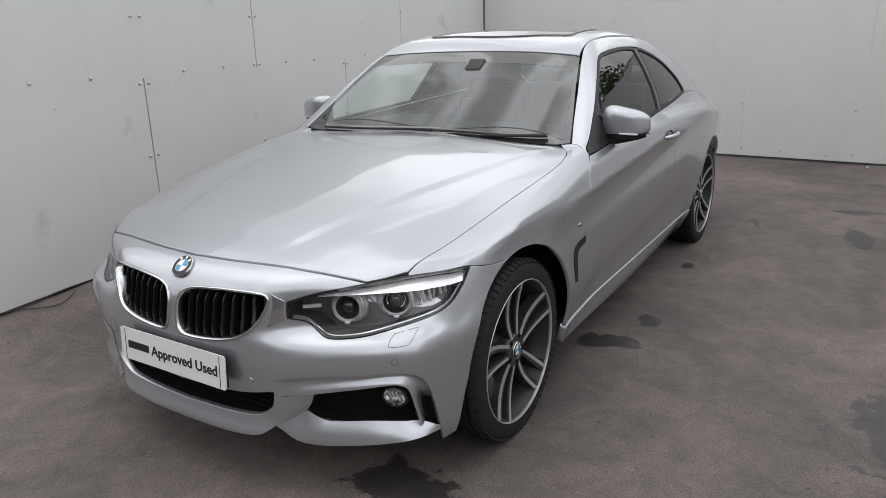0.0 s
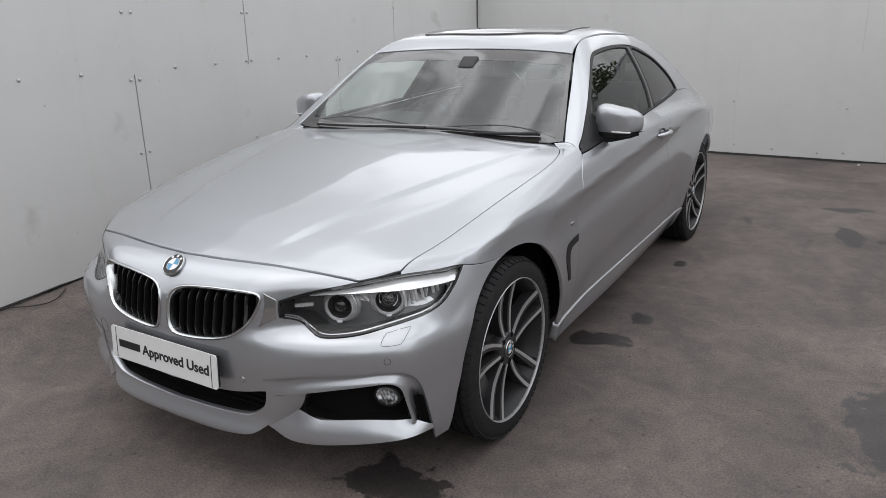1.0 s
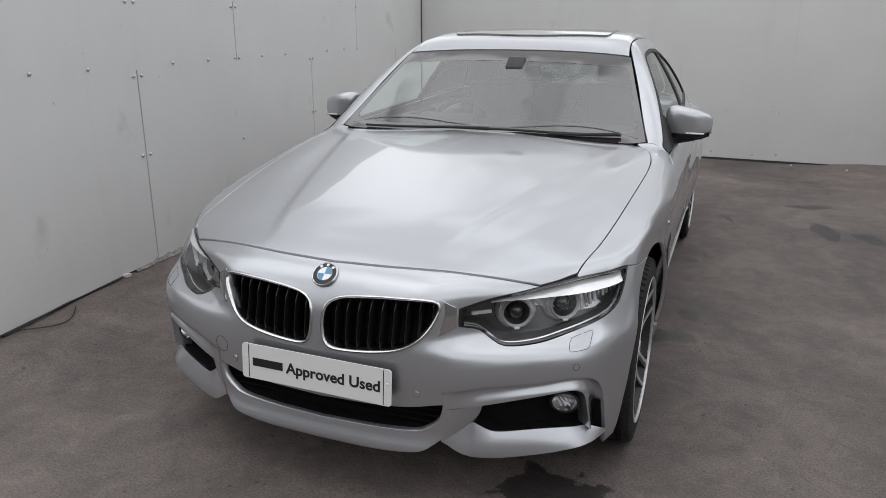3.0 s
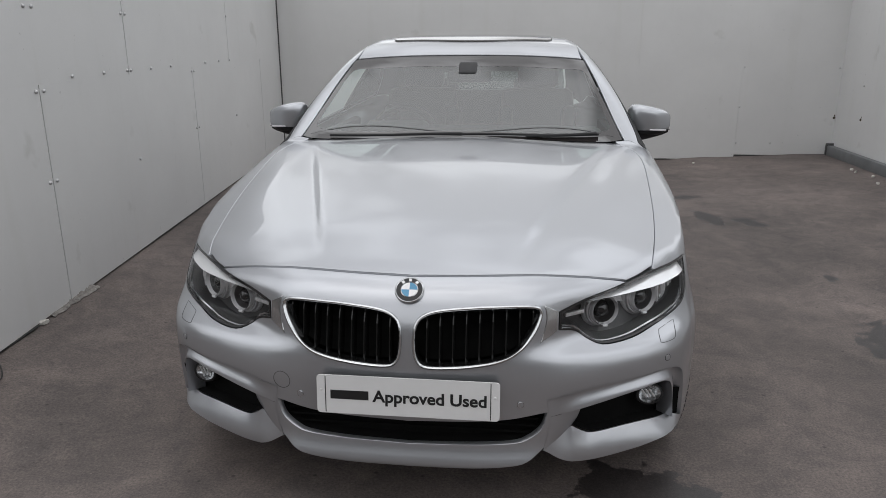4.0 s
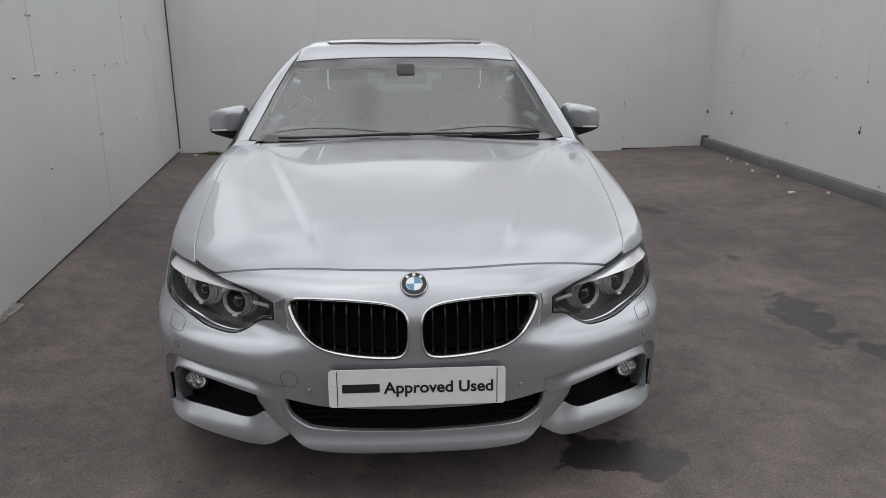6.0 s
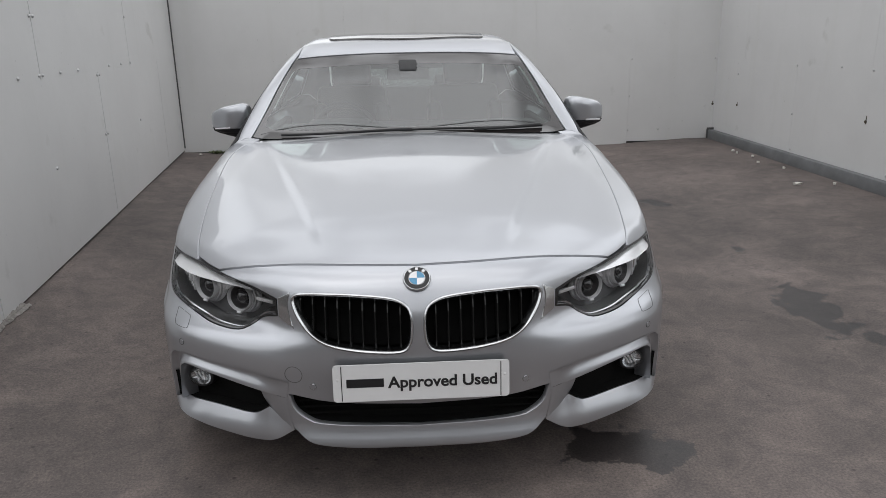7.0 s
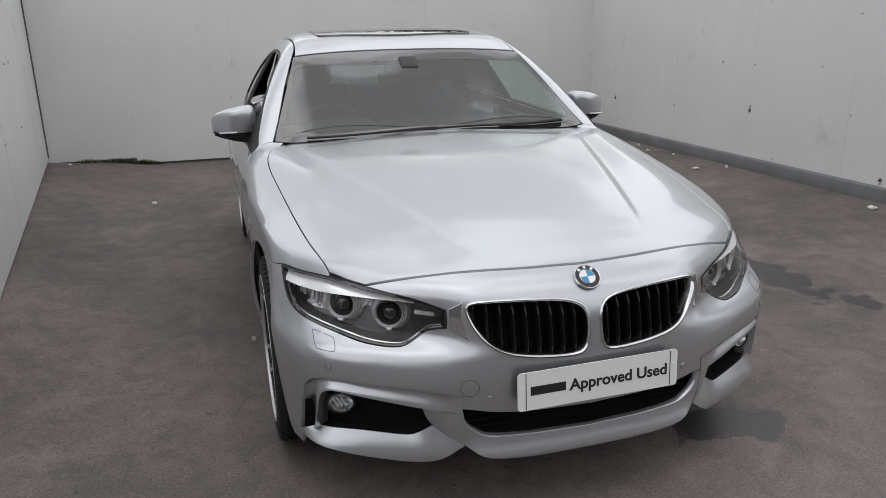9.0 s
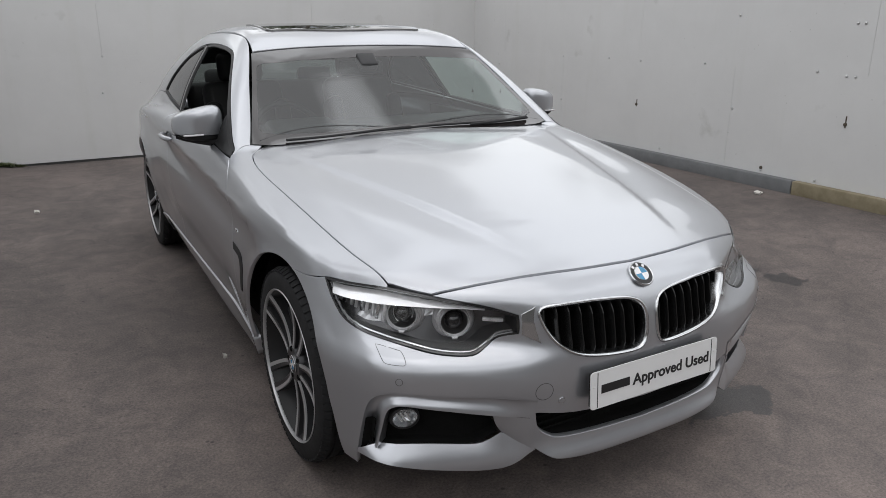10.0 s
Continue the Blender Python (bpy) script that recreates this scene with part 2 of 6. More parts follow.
M_PAINT = material("silver_metallic_paint", (0.449, 0.461, 0.489), 0.34, metal=0.80, coat=1.0, vary=0.012, scale=900)
M_BLACK = material("black_plastic", (0.018, 0.018, 0.019), 0.5, spec=0.28, vary=0.2, scale=60, bump=0.05)
M_GLOSSBLACK = material("gloss_black_trim", (0.012, 0.012, 0.013), 0.12, coat=0.5, vary=0.1)
M_DARK = material("dark_inside", (0.009, 0.009, 0.009), 0.9, spec=0.08, vary=0.2)
M_CHROME = material("satin_chrome", (0.58, 0.59, 0.60), 0.20, metal=1.0, vary=0.02)
M_TYRE = material("tyre_rubber", (0.015, 0.015, 0.016), 0.8, spec=0.3, vary=0.25, scale=40, bump=0.2, bump_scale=300)
M_RIM = material("machined_alloy", (0.50, 0.50, 0.51), 0.30, metal=0.5, vary=0.03, scale=90)
M_RIMDARK = material("dark_grey_alloy", (0.055, 0.055, 0.058), 0.35, metal=0.6, vary=0.1)
M_BARREL = material("dark_rim_barrel", (0.02, 0.02, 0.021), 0.45, metal=0.3, vary=0.15)
M_SLAT = material("black_grille_slat", (0.008, 0.008, 0.008), 0.24, spec=0.4, vary=0.1)
M_DISC = material("brake_steel", (0.14, 0.14, 0.14), 0.4, metal=1.0, vary=0.15, scale=30)
M_GLASS = glass_material("windscreen_glass", (0.58, 0.68, 0.65), ior=2.05)
M_SIDEGLASS = glass_material("side_glass", (0.62, 0.70, 0.67), ior=1.38)
M_TINT = glass_material("tinted_rear_glass", (0.035, 0.04, 0.04))
M_REARGLASS = glass_material("rear_window_glass", (0.22, 0.25, 0.24))
M_LENS = glass_material("headlamp_lens", (0.95, 0.955, 0.96), ior=1.32)
M_FRIT = material("black_glass_border", (0.026, 0.023, 0.023), 0.04, spec=0.9, coat=0.6, vary=0.1)
M_SEAT = material("black_leather", (0.022, 0.022, 0.023), 0.5, vary=0.2, bump=0.2)
M_DASH = material("dark_dashboard", (0.03, 0.03, 0.032), 0.6, vary=0.15, bump=0.2)
M_LINING = material("dark_headlining", (0.10, 0.10, 0.10), 0.9, vary=0.1)
M_WHITE = material("white_plate", (0.72, 0.72, 0.72), 0.35, vary=0.02)
M_INK = material("black_ink", (0.012, 0.012, 0.013), 0.5, vary=0.1)
M_BLUE = material("blue_enamel", (0.03, 0.22, 0.40), 0.25, coat=0.5, vary=0.05)
M_ENAMEL = material("white_enamel", (0.75, 0.75, 0.76), 0.25, coat=0.5, vary=0.03)
M_RING = material("frosted_light_ring", (0.66, 0.66, 0.67), 0.2, coat=0.4, vary=0.03)
M_BROW = material("bright_lamp_brow", (0.95, 0.95, 0.96), 0.18, metal=0.4, vary=0.02)
M_REFLECT = material("lamp_reflector", (0.72, 0.72, 0.73), 0.28, metal=0.55, vary=0.25, scale=60)
M_LAMPDARK = material("lamp_bezel", (0.11, 0.11, 0.113), 0.30, metal=0.75, vary=0.1)
M_PAPER = material("pale_litter", (0.6, 0.58, 0.54), 0.8, vary=0.1)
M_LEAF = material("weed_leaf", (0.06, 0.09, 0.03), 0.7, alt=(0.10, 0.11, 0.05), scale=8)
M_BARK = material("grey_bark", (0.10, 0.085, 0.07), 0.9, vary=0.3, scale=12, bump=0.5, bump_scale=40)
M_TREE = material("tree_leaf", (0.045, 0.07, 0.025), 0.6, alt=(0.075, 0.10, 0.035), scale=3)
M_STRIP = material("dusty_plastic", (0.10, 0.09, 0.08), 0.55, alt=(0.30, 0.28, 0.26), scale=25)
M_CABLE = material("black_cable", (0.02, 0.02, 0.02), 0.6, vary=0.2)

# ---- mesh helpers ----
def mesh_from(name, verts, faces, mat, parent=None, label="", normals=None, smooth=True):
    me = bpy.data.meshes.new(name)
    me.from_pydata([tuple(map(float, v)) for v in verts], [], [tuple(map(int, f)) for f in faces])
    me.materials.append(mat)
    if smooth:
        me.polygons.foreach_set("use_smooth", [True] * len(me.polygons))
    if normals is not None:
        me.normals_split_custom_set_from_vertices([tuple(map(float, n)) for n in normals])
    ob = new(name, me)
    if parent is not None:
        ob.parent = parent
    if label:
        tagged(ob, label)
    return ob


def part(name, bm, mat, parent=None, label="", smooth=False, angle=35):
    me = bpy.data.meshes.new(name)
    bmesh.ops.recalc_face_normals(bm, faces=bm.faces)
    bm.to_mesh(me)
    bm.free()
    me.materials.append(mat)
    if smooth:
        me.polygons.foreach_set("use_smooth", [True] * len(me.polygons))
        me.set_sharp_from_angle(angle=radians(angle))
    ob = new(name, me)
    if parent is not None:
        ob.parent = parent
    if label:
        tagged(ob, label)
    return ob


def thing(name, label, category, group="", m=None, kind=""):
    ob = new(name)
    ob.empty_display_size = 0.1
    if m is not None:
        ob.matrix_world = m
    return tagged(ob, label, category, group, kind)


def box(bm, size, m, bevel=0.0, seg=2):
    r = bmesh.ops.create_cube(bm, size=1.0, matrix=m @ Matrix.Diagonal((*size, 1)))
    if bevel:
        vs = set(r["verts"])
        es = [e for e in bm.edges if e.verts[0] in vs and e.verts[1] in vs]
        bmesh.ops.bevel(bm, geom=es, offset=bevel, segments=seg, affect="EDGES", profile=0.5)


def lathe(bm, prof, m, seg=48, closed=False):
    """Turn the profile (radius, along) about the local z axis."""
    rings = []
    for r, h in prof:
        rings.append([bm.verts.new(m @ Vector((r * math.cos(2 * math.pi * i / seg), r * math.sin(2 * math.pi * i / seg), h))) for i in range(seg)])
    pairs = list(zip(rings, rings[1:]))
    if closed:
        pairs.append((rings[-1], rings[0]))
    for a, b in pairs:
        for i in range(seg):
            j = (i + 1) % seg
            bm.faces.new((a[i], a[j], b[j], b[i]))
    return rings


def tube(bm, pts, radius, seg=8, caps=True):
    pts = [Vector(p) for p in pts]
    rings = []
    up = Vector((0, 0, 1))
    for i, p in enumerate(pts):
        d = (pts[min(i + 1, len(pts) - 1)] - pts[max(i - 1, 0)]).normalized()
        s = d.cross(up)
        if s.length < 1e-3:
            s = d.cross(Vector((1, 0, 0)))
        s.normalize()
        u = s.cross(d)
        rad = radius[i] if isinstance(radius, (list, tuple)) else radius
        rings.append([bm.verts.new(p + rad * (math.cos(2 * math.pi * k / seg) * s + math.sin(2 * math.pi * k / seg) * u)) for k in range(seg)])
    for a, b in zip(rings, rings[1:]):
        for k in range(seg):
            bm.faces.new((a[k], a[(k + 1) % seg], b[(k + 1) % seg], b[k]))
    if caps:
        bm.faces.new(rings[0][::-1])
        bm.faces.new(rings[-1])


# ---- smooth curves ----
def spline(pts):
    """Smooth curve y(x) through the points, straight past the ends."""
    xs = np.array([p[0] for p in pts], float)
    ys = np.array([p[1] for p in pts], float)
    d = np.diff(ys) / np.diff(xs)
    m = np.empty_like(ys)
    m[0], m[-1] = d[0], d[-1]
    h = np.diff(xs)
    m[1:-1] = (d[:-1] * h[1:] + d[1:] * h[:-1]) / (h[:-1] + h[1:])

    def f(x):
        x = np.asarray(x, float)
        i = np.clip(np.searchsorted(xs, x) - 1, 0, len(xs) - 2)
        w = h[i]
        t = (x - xs[i]) / w
        lo, hi = t < 0, t > 1
        tt = np.clip(t, 0, 1)
        a = ys[i] * (1 + 2 * tt) * (1 - tt) ** 2 + m[i] * w * tt * (1 - tt) ** 2 + ys[i + 1] * tt * tt * (3 - 2 * tt) + m[i + 1] * w * tt * tt * (tt - 1)
        return a + np.where(lo, m[i] * (x - xs[i]), 0) + np.where(hi, m[i + 1] * (x - xs[i + 1]), 0)
    return f


def smax(a, b, k):
    h = np.maximum(k - np.abs(a - b), 0) / k
    return np.maximum(a, b) + h * h * k * 0.25


def smin(a, b, k):
    return -smax(-a, -b, k)


def step(x, a, b):
    t = np.clip((x - a) / (b - a), 0, 1)
    return t * t * (3 - 2 * t)


# ---- the car's body as one smooth solid: half width a, y to the tail, z up, front axle at y = 0 ----
LOW = spline([(0, -0.776), (0.2, -0.770), (0.315, -0.757), (0.4, -0.738), (0.5, -0.700), (0.6, -0.654), (0.7, -0.600), (0.76, -0.556), (0.801, -0.508), (0.842, -0.43), (0.872, -0.34), (0.893, -0.22), (0.906, 0.0)])
MID = spline([(0, -0.770), (0.2, -0.762), (0.33, -0.731), (0.38, -0.709), (0.43, -0.676), (0.54, -0.607), (0.65, -0.550), (0.75, -0.495), (0.80, -0.445), (0.84, -0.37), (0.87, -0.26), (0.89, 0.0)])
UPP = spline([(0, -0.728), (0.2, -0.714), (0.34, -0.690), (0.42, -0.652), (0.5, -0.610), (0.615, -0.535), (0.707, -0.445), (0.77, -0.36), (0.823, -0.268), (0.85, -0.17), (0.868, 0.0)])
LEVELS = np.array([0.10, 0.17, 0.22, 0.29, 0.39, 0.500, 0.535, 0.578, 0.65, 0.72, 0.80, 0.90])
HOOD_C = spline([(-0.76, 0.66), (-0.72, 0.712), (-0.68, 0.740), (-0.65, 0.754), (-0.5, 0.800), (-0.4, 0.826), (-0.2, 0.862), (0, 0.890), (0.2, 0.915), (0.4, 0.935), (0.6, 0.950), (0.8, 0.957), (1.2, 0.955), (2.5, 0.955), (3.2, 0.92), (3.86, 0.88)])
HOOD_D = spline([(-0.7, 0.15), (-0.535, 0.142), (-0.445, 0.115), (-0.276, 0.100), (0, 0.072), (0.25, 0.054), (0.5, 0.034), (0.7, 0.018), (0.9, 0.01), (1.2, 0.0), (2.0, 0.0), (2.6, 0.015), (3.1, 0.055), (3.86, 0.09)])
WIDTH = spline([(-0.5, 0.852), (-0.3, 0.880), (0, 0.898), (0.4, 0.896), (0.8, 0.895), (1.5, 0.899), (2.4, 0.897), (2.8, 0.888), (3.2, 0.850), (3.6, 0.77), (3.86, 0.66)])
CREASE = spline([(-0.4, 0.715), (0.0, 0.745), (0.5, 0.785), (1.1, 0.83), (1.7, 0.872), (2.4, 0.908), (3.0, 0.905), (3.8, 0.88)])
SIDE = spline([(-0.70, -0.09), (-0.62, -0.055), (-0.52, -0.032), (-0.42, -0.012), (-0.30, -0.004), (-0.18, -0.009), (-0.08, -0.016), (-0.025, -0.008), (0.0, 0.0), (0.03, -0.008), (0.10, -0.032), (0.17, -0.075), (0.25, -0.15)])
TUCK = spline([(-0.75, 0.0), (-0.62, 0.0), (-0.54, 0.012), (-0.45, 0.022), (-0.35, 0.012), (-0.25, 0.001), (-0.18, -0.004), (-0.10, 0.0), (0.1, 0.0)])
ROOF_C = spline([(0.4, 0.71), (0.6, 0.832), (0.8, 0.957), (1.0, 1.091), (1.2, 1.229), (1.36, 1.328), (1.46, 1.370), (1.6, 1.396), (1.8, 1.411), (2.0, 1.406), (2.3, 1.363), (2.6, 1.270), (2.9, 1.14), (3.15, 1.03), (3.4, 0.95), (3.6, 0.92), (3.86, 0.89)])
GLASS_W = spline([(0.4, 0.835), (0.7, 0.832), (1.0, 0.83), (1.7, 0.825), (2.3, 0.805), (2.8, 0.765), (3.2, 0.71), (3.6, 0.63)])


def nose(a, z):
    # the crease under the lamps rises outwards
    z = z - 0.028 * step(a, 0.30, 0.75) * np.exp(-((z - 0.52) / 0.05) ** 2)
    low, mid, upp = LOW(a), MID(a), UPP(a)
    rows = [low + 0.10, low + 0.055, low + 0.022, low + 0.012, low + 0.003, 0.97 * low + 0.03 * mid, 0.70 * low + 0.30 * mid, mid, 0.5 * (mid + upp) - 0.006, upp, upp + 0.07, upp + 0.22]
    v = np.stack(np.broadcast_arrays(*rows))
    i = np.clip(np.searchsorted(LEVELS, z) - 1, 0, len(LEVELS) - 2)
    h = np.diff(LEVELS)
    d = np.diff(v, axis=0) / h.reshape(-1, *([1] * (v.ndim - 1)))
    m = np.concatenate([d[:1], (d[:-1] * h[1:].reshape(-1, *([1] * (v.ndim - 1))) + d[1:] * h[:-1].reshape(-1, *([1] * (v.ndim - 1)))) / (h[:-1] + h[1:]).reshape(-1, *([1] * (v.ndim - 1))), d[-1:]])
    g = lambda q, k: np.take_along_axis(q, k[None], 0)[0]
    w = h[i]
    t = (z - LEVELS[i]) / w
    tt = np.clip(t, 0, 1)
    y = g(v, i) * (1 + 2 * tt) * (1 - tt) ** 2 + g(m, i) * w * tt * (1 - tt) ** 2 + g(v, i + 1) * tt * tt * (3 - 2 * tt) + g(m, i + 1) * w * tt * tt * (tt - 1)
    y = y + np.where(t < 0, g(m, i) * (z - LEVELS[i]), 0) + np.where(t > 1, g(m, i + 1) * (z - LEVELS[i + 1]), 0)
    # the lip below the lower grille runs forwards to its edge
    return y - 0.029 * np.exp(-((z - 0.213) / 0.042) ** 2) * (1 - step(a, 0.345, 0.405))


def bonnet(a, y):
    base = HOOD_C(y) - HOOD_D(y) * (a / 0.8) ** 3
    inner = 0.46 + 0.30 * y
    c = a - inner
    fade = step(y, -0.62, -0.35) * (1 - 0.7 * step(y, 0.2, 0.75))
    back = step(y, -0.40, 0.15)
    valley = -0.0085 * np.exp(-(np.maximum(c - 0.022, 0) / 0.11) ** 2) * step(c, -0.022, 0.022)
    rise = 0.007 * np.exp(-((a - 0.66 - 0.07 * y) / 0.09) ** 2)
    return base + fade * (valley + back * rise)


def flank(y, z):
    c = z - CREASE(y)
    w = WIDTH(y) + SIDE(c)
    for cy in (0.0, 2.81):
        r = np.hypot(y - cy, z - 0.325)
        w = w + 0.011 * np.exp(-((r - 0.37) / 0.07) ** 2) * (z < 0.9)
    w = w - TUCK(np.clip(c, -0.75, 0.1)) * step(y, 0.42, 0.85) * (1 - step(y, 2.05, 2.4))
    return w - 0.06 * step(y, 3.0, 3.35) * (1 - step(z, 0.45, 0.72))


CABIN = {"on": True}


def body(x, y, z):
    a = np.abs(x)
    f1 = (nose(a, z) - y) * 0.8
    f2 = (z - bonnet(a, y)) * 0.95
    f3 = (a - flank(y, z)) * 0.95
    f4 = y - (3.86 - 0.22 * (a / 0.9) ** 4 - 0.5 * np.maximum(z - 0.75, 0) ** 2)
    b = smax(smax(smax(f1, f2, 0.035), f3, 0.05), f4, 0.1)
    if not CABIN["on"]:
        return b
    shift = 0.13 * (1 - np.exp(-(a / 0.42) ** 2)) * (1 - step(y, 1.5, 2.4))
    c1 = (z - (ROOF_C(y + shift) - 0.030 * (a / 0.68) ** 3)) * 0.85
    up = np.maximum(z - 0.95, -0.04)
    c2 = (a - (GLASS_W(y) - 0.40 * up - 0.50 * np.maximum(up, 0) ** 2)) * 0.88
    c = smax(smax(c1, c2, 0.05), 0.86 - z, 0.02)
    return smin(b, c, 0.012 + 0.11 * step(y, 2.35, 2.95))


def gradient(p, e=0.003):
    x, y, z = p.T
    g = np.stack([body(x + e, y, z) - body(x - e, y, z), body(x, y + e, z) - body(x, y - e, z), body(x, y, z + e) - body(x, y, z - e)], 1)
    return g / np.linalg.norm(g, axis=1, keepdims=True)


def cast(o, d, far, n=110):
    """First meeting of the rays o + t d with the body, t from 0 to far."""
    o, d = np.asarray(o, float), np.asarray(d, float)
    ts = np.linspace(0, far, n)
    lo = np.full(len(o), far - 1e-3)
    found = np.zeros(len(o), bool)
    for k in range(n):
        p = o + d * ts[k]
        inside = (body(*p.T) < 0) & ~found
        lo[inside] = ts[k]
        found |= inside
    a, b = lo - far / (n - 1), lo.copy()
    for _ in range(22):
        m = 0.5 * (a + b)
        p = o + d * m[:, None]
        ins = body(*p.T) < 0
        b = np.where(ins, m, b)
        a = np.where(ins, a, m)
    return o + d * b[:, None]


AXIS = 0.35


def lift(dom, uv):
    """From a flat domain to the body's skin."""
    uv = np.asarray(uv, float)
    u, v = uv[:, 0], uv[:, 1]
    z0, one = np.zeros_like(u), np.ones_like(u)
    if dom == "front":
        return cast(np.stack([u, -1.2 * one, v], 1), np.stack([z0, one, z0], 1), 2.8, 190)
    if dom == "rear":
        return cast(np.stack([u, 4.2 * one, v], 1), np.stack([z0, -one, z0], 1), 1.2)
    if dom == "side":
        return cast(np.stack([1.2 * one, u, v], 1), np.stack([-one, z0, z0], 1), 1.1)
    if dom == "top":
        return cast(np.stack([u, v, 1.6 * one], 1), np.stack([z0, z0, -one], 1), 1.3)
    if dom == "cyl":
        s, c = np.sin(u / 0.8), np.cos(u / 0.8)
        return cast(np.stack([1.5 * s, AXIS - 1.5 * c, v], 1), np.stack([-s, c, z0], 1), 1.4, 140)
    r = math.sqrt(0.5)
    return cast(np.stack([1.9 * r - v * r, u, 1.9 * r + v * r], 1), np.stack([-r * one, z0, -r * one], 1), 1.6, 130)


def flat(dom, p):
    x, y, z = np.asarray(p, float).T
    if dom in ("front", "rear"):
        return np.stack([x, z], 1)
    if dom == "side":
        return np.stack([y, z], 1)
    if dom == "top":
        return np.stack([x, y], 1)
    if dom == "cyl":
        return np.stack([0.8 * np.arctan2(x, AXIS - y), z], 1)
    return np.stack([y, (z - x) * math.sqrt(0.5)], 1)


def skin(pts):
    """Points given as (view, u, v): f = half width and height, s = length and height, t = half width and length."""
    out = np.zeros((len(pts), 3))
    for key, dom in (("f", "front"), ("s", "side"), ("t", "top"), ("r", "rear")):
        idx = [i for i, p in enumerate(pts) if p[0] == key]
        if idx:
            out[idx] = lift(dom, [(pts[i][1], pts[i][2]) for i in idx])
    return out


def run(p, spacing):
    """A smooth line through points, evenly spaced."""
    p = np.asarray(p, float)
    if 2 < len(p) < 30:
        q = np.concatenate([[2 * p[0] - p[1]], p, [2 * p[-1] - p[-2]]])
        t = np.linspace(0, 1, 24, endpoint=False)[:, None]
        dense = []
        for i in range(1, len(q) - 2):
            a, b, c, d = q[i - 1], q[i], q[i + 1], q[i + 2]
            dense.append(0.5 * ((2 * b) + (c - a) * t + (2 * a - 5 * b + 4 * c - d) * t ** 2 + (3 * b - a - 3 * c + d) * t ** 3))
        p = np.concatenate(dense + [p[-1:]])
    s = np.concatenate([[0], np.cumsum(np.linalg.norm(np.diff(p, axis=0), axis=1))])
    n = max(1, int(round(s[-1] / spacing)))
    t = np.linspace(0, s[-1], n + 1)
    return np.stack([np.interp(t, s, p[:, k]) for k in range(p.shape[1])], 1)


def line(seg, spacing):
    """A smooth line on the skin through points given as for skin()."""
    keys = {p[0] for p in seg}
    if len(keys) == 1:
        key = seg[0][0]
        flat_run = run([p[1:] for p in seg], spacing)
        return skin([(key, *q) for q in flat_run])
    return run(skin(seg), spacing)


def outline(segs, dom, spacing, mirror=False):
    """Closed outline in a flat domain. segs: smooth runs that meet in corners; mirror: close it over the middle."""
    pts = []
    for seg in segs:
        r = run(flat(dom, line(seg, spacing)), spacing)
        pts.append(r[:-1])
    pts.append(r[-1:])
    p = np.concatenate(pts)
    if np.linalg.norm(p[0] - p[-1]) < 1e-6:
        p = p[:-1]
    if mirror:
        q = p[::-1] * [-1, 1]
        keep = [i for i in range(len(q)) if abs(q[i][0]) > 2e-3]
        p[np.abs(p[:, 0]) < 2e-3, 0] = 0
        p = np.concatenate([p, q[keep]])
    area = 0.5 * np.sum(p[:, 0] * np.roll(p[:, 1], -1) - np.roll(p[:, 0], -1) * p[:, 1])
    return p if area > 0 else p[::-1]


def offset(p, d):
    """Move a counter-clockwise outline inwards by d."""
    e = np.roll(p, -1, 0) - p
    e /= np.linalg.norm(e, axis=1, keepdims=True) + 1e-12
    n = np.stack([-e[:, 1], e[:, 0]], 1)
    m = n + np.roll(n, 1, 0)
    m /= np.maximum(np.linalg.norm(m, axis=1, keepdims=True), 0.5)
    return p + d * m


def within(p, poly):
    x, y = p[:, 0][:, None], p[:, 1][:, None]
    a, b = poly, np.roll(poly, -1, 0)
    cond = (a[None, :, 1] > y) != (b[None, :, 1] > y)
    xs = (b[None, :, 0] - a[None, :, 0]) * (y - a[None, :, 1]) / (b[None, :, 1] - a[None, :, 1] + 1e-15) + a[None, :, 0]
    return (np.sum(cond & (x < xs), 1) % 2) == 1


def clearance(p, poly):
    a, b = poly, np.roll(poly, -1, 0)
    best = np.full(len(p), 9.0)
    ab = b - a
    l2 = np.sum(ab * ab, 1) + 1e-12
    for i in range(len(a)):
        t = np.clip(((p - a[i]) @ ab[i]) / l2[i], 0, 1)
        best = np.minimum(best, np.linalg.norm(p - a[i] - t[:, None] * ab[i], axis=1))
    return best


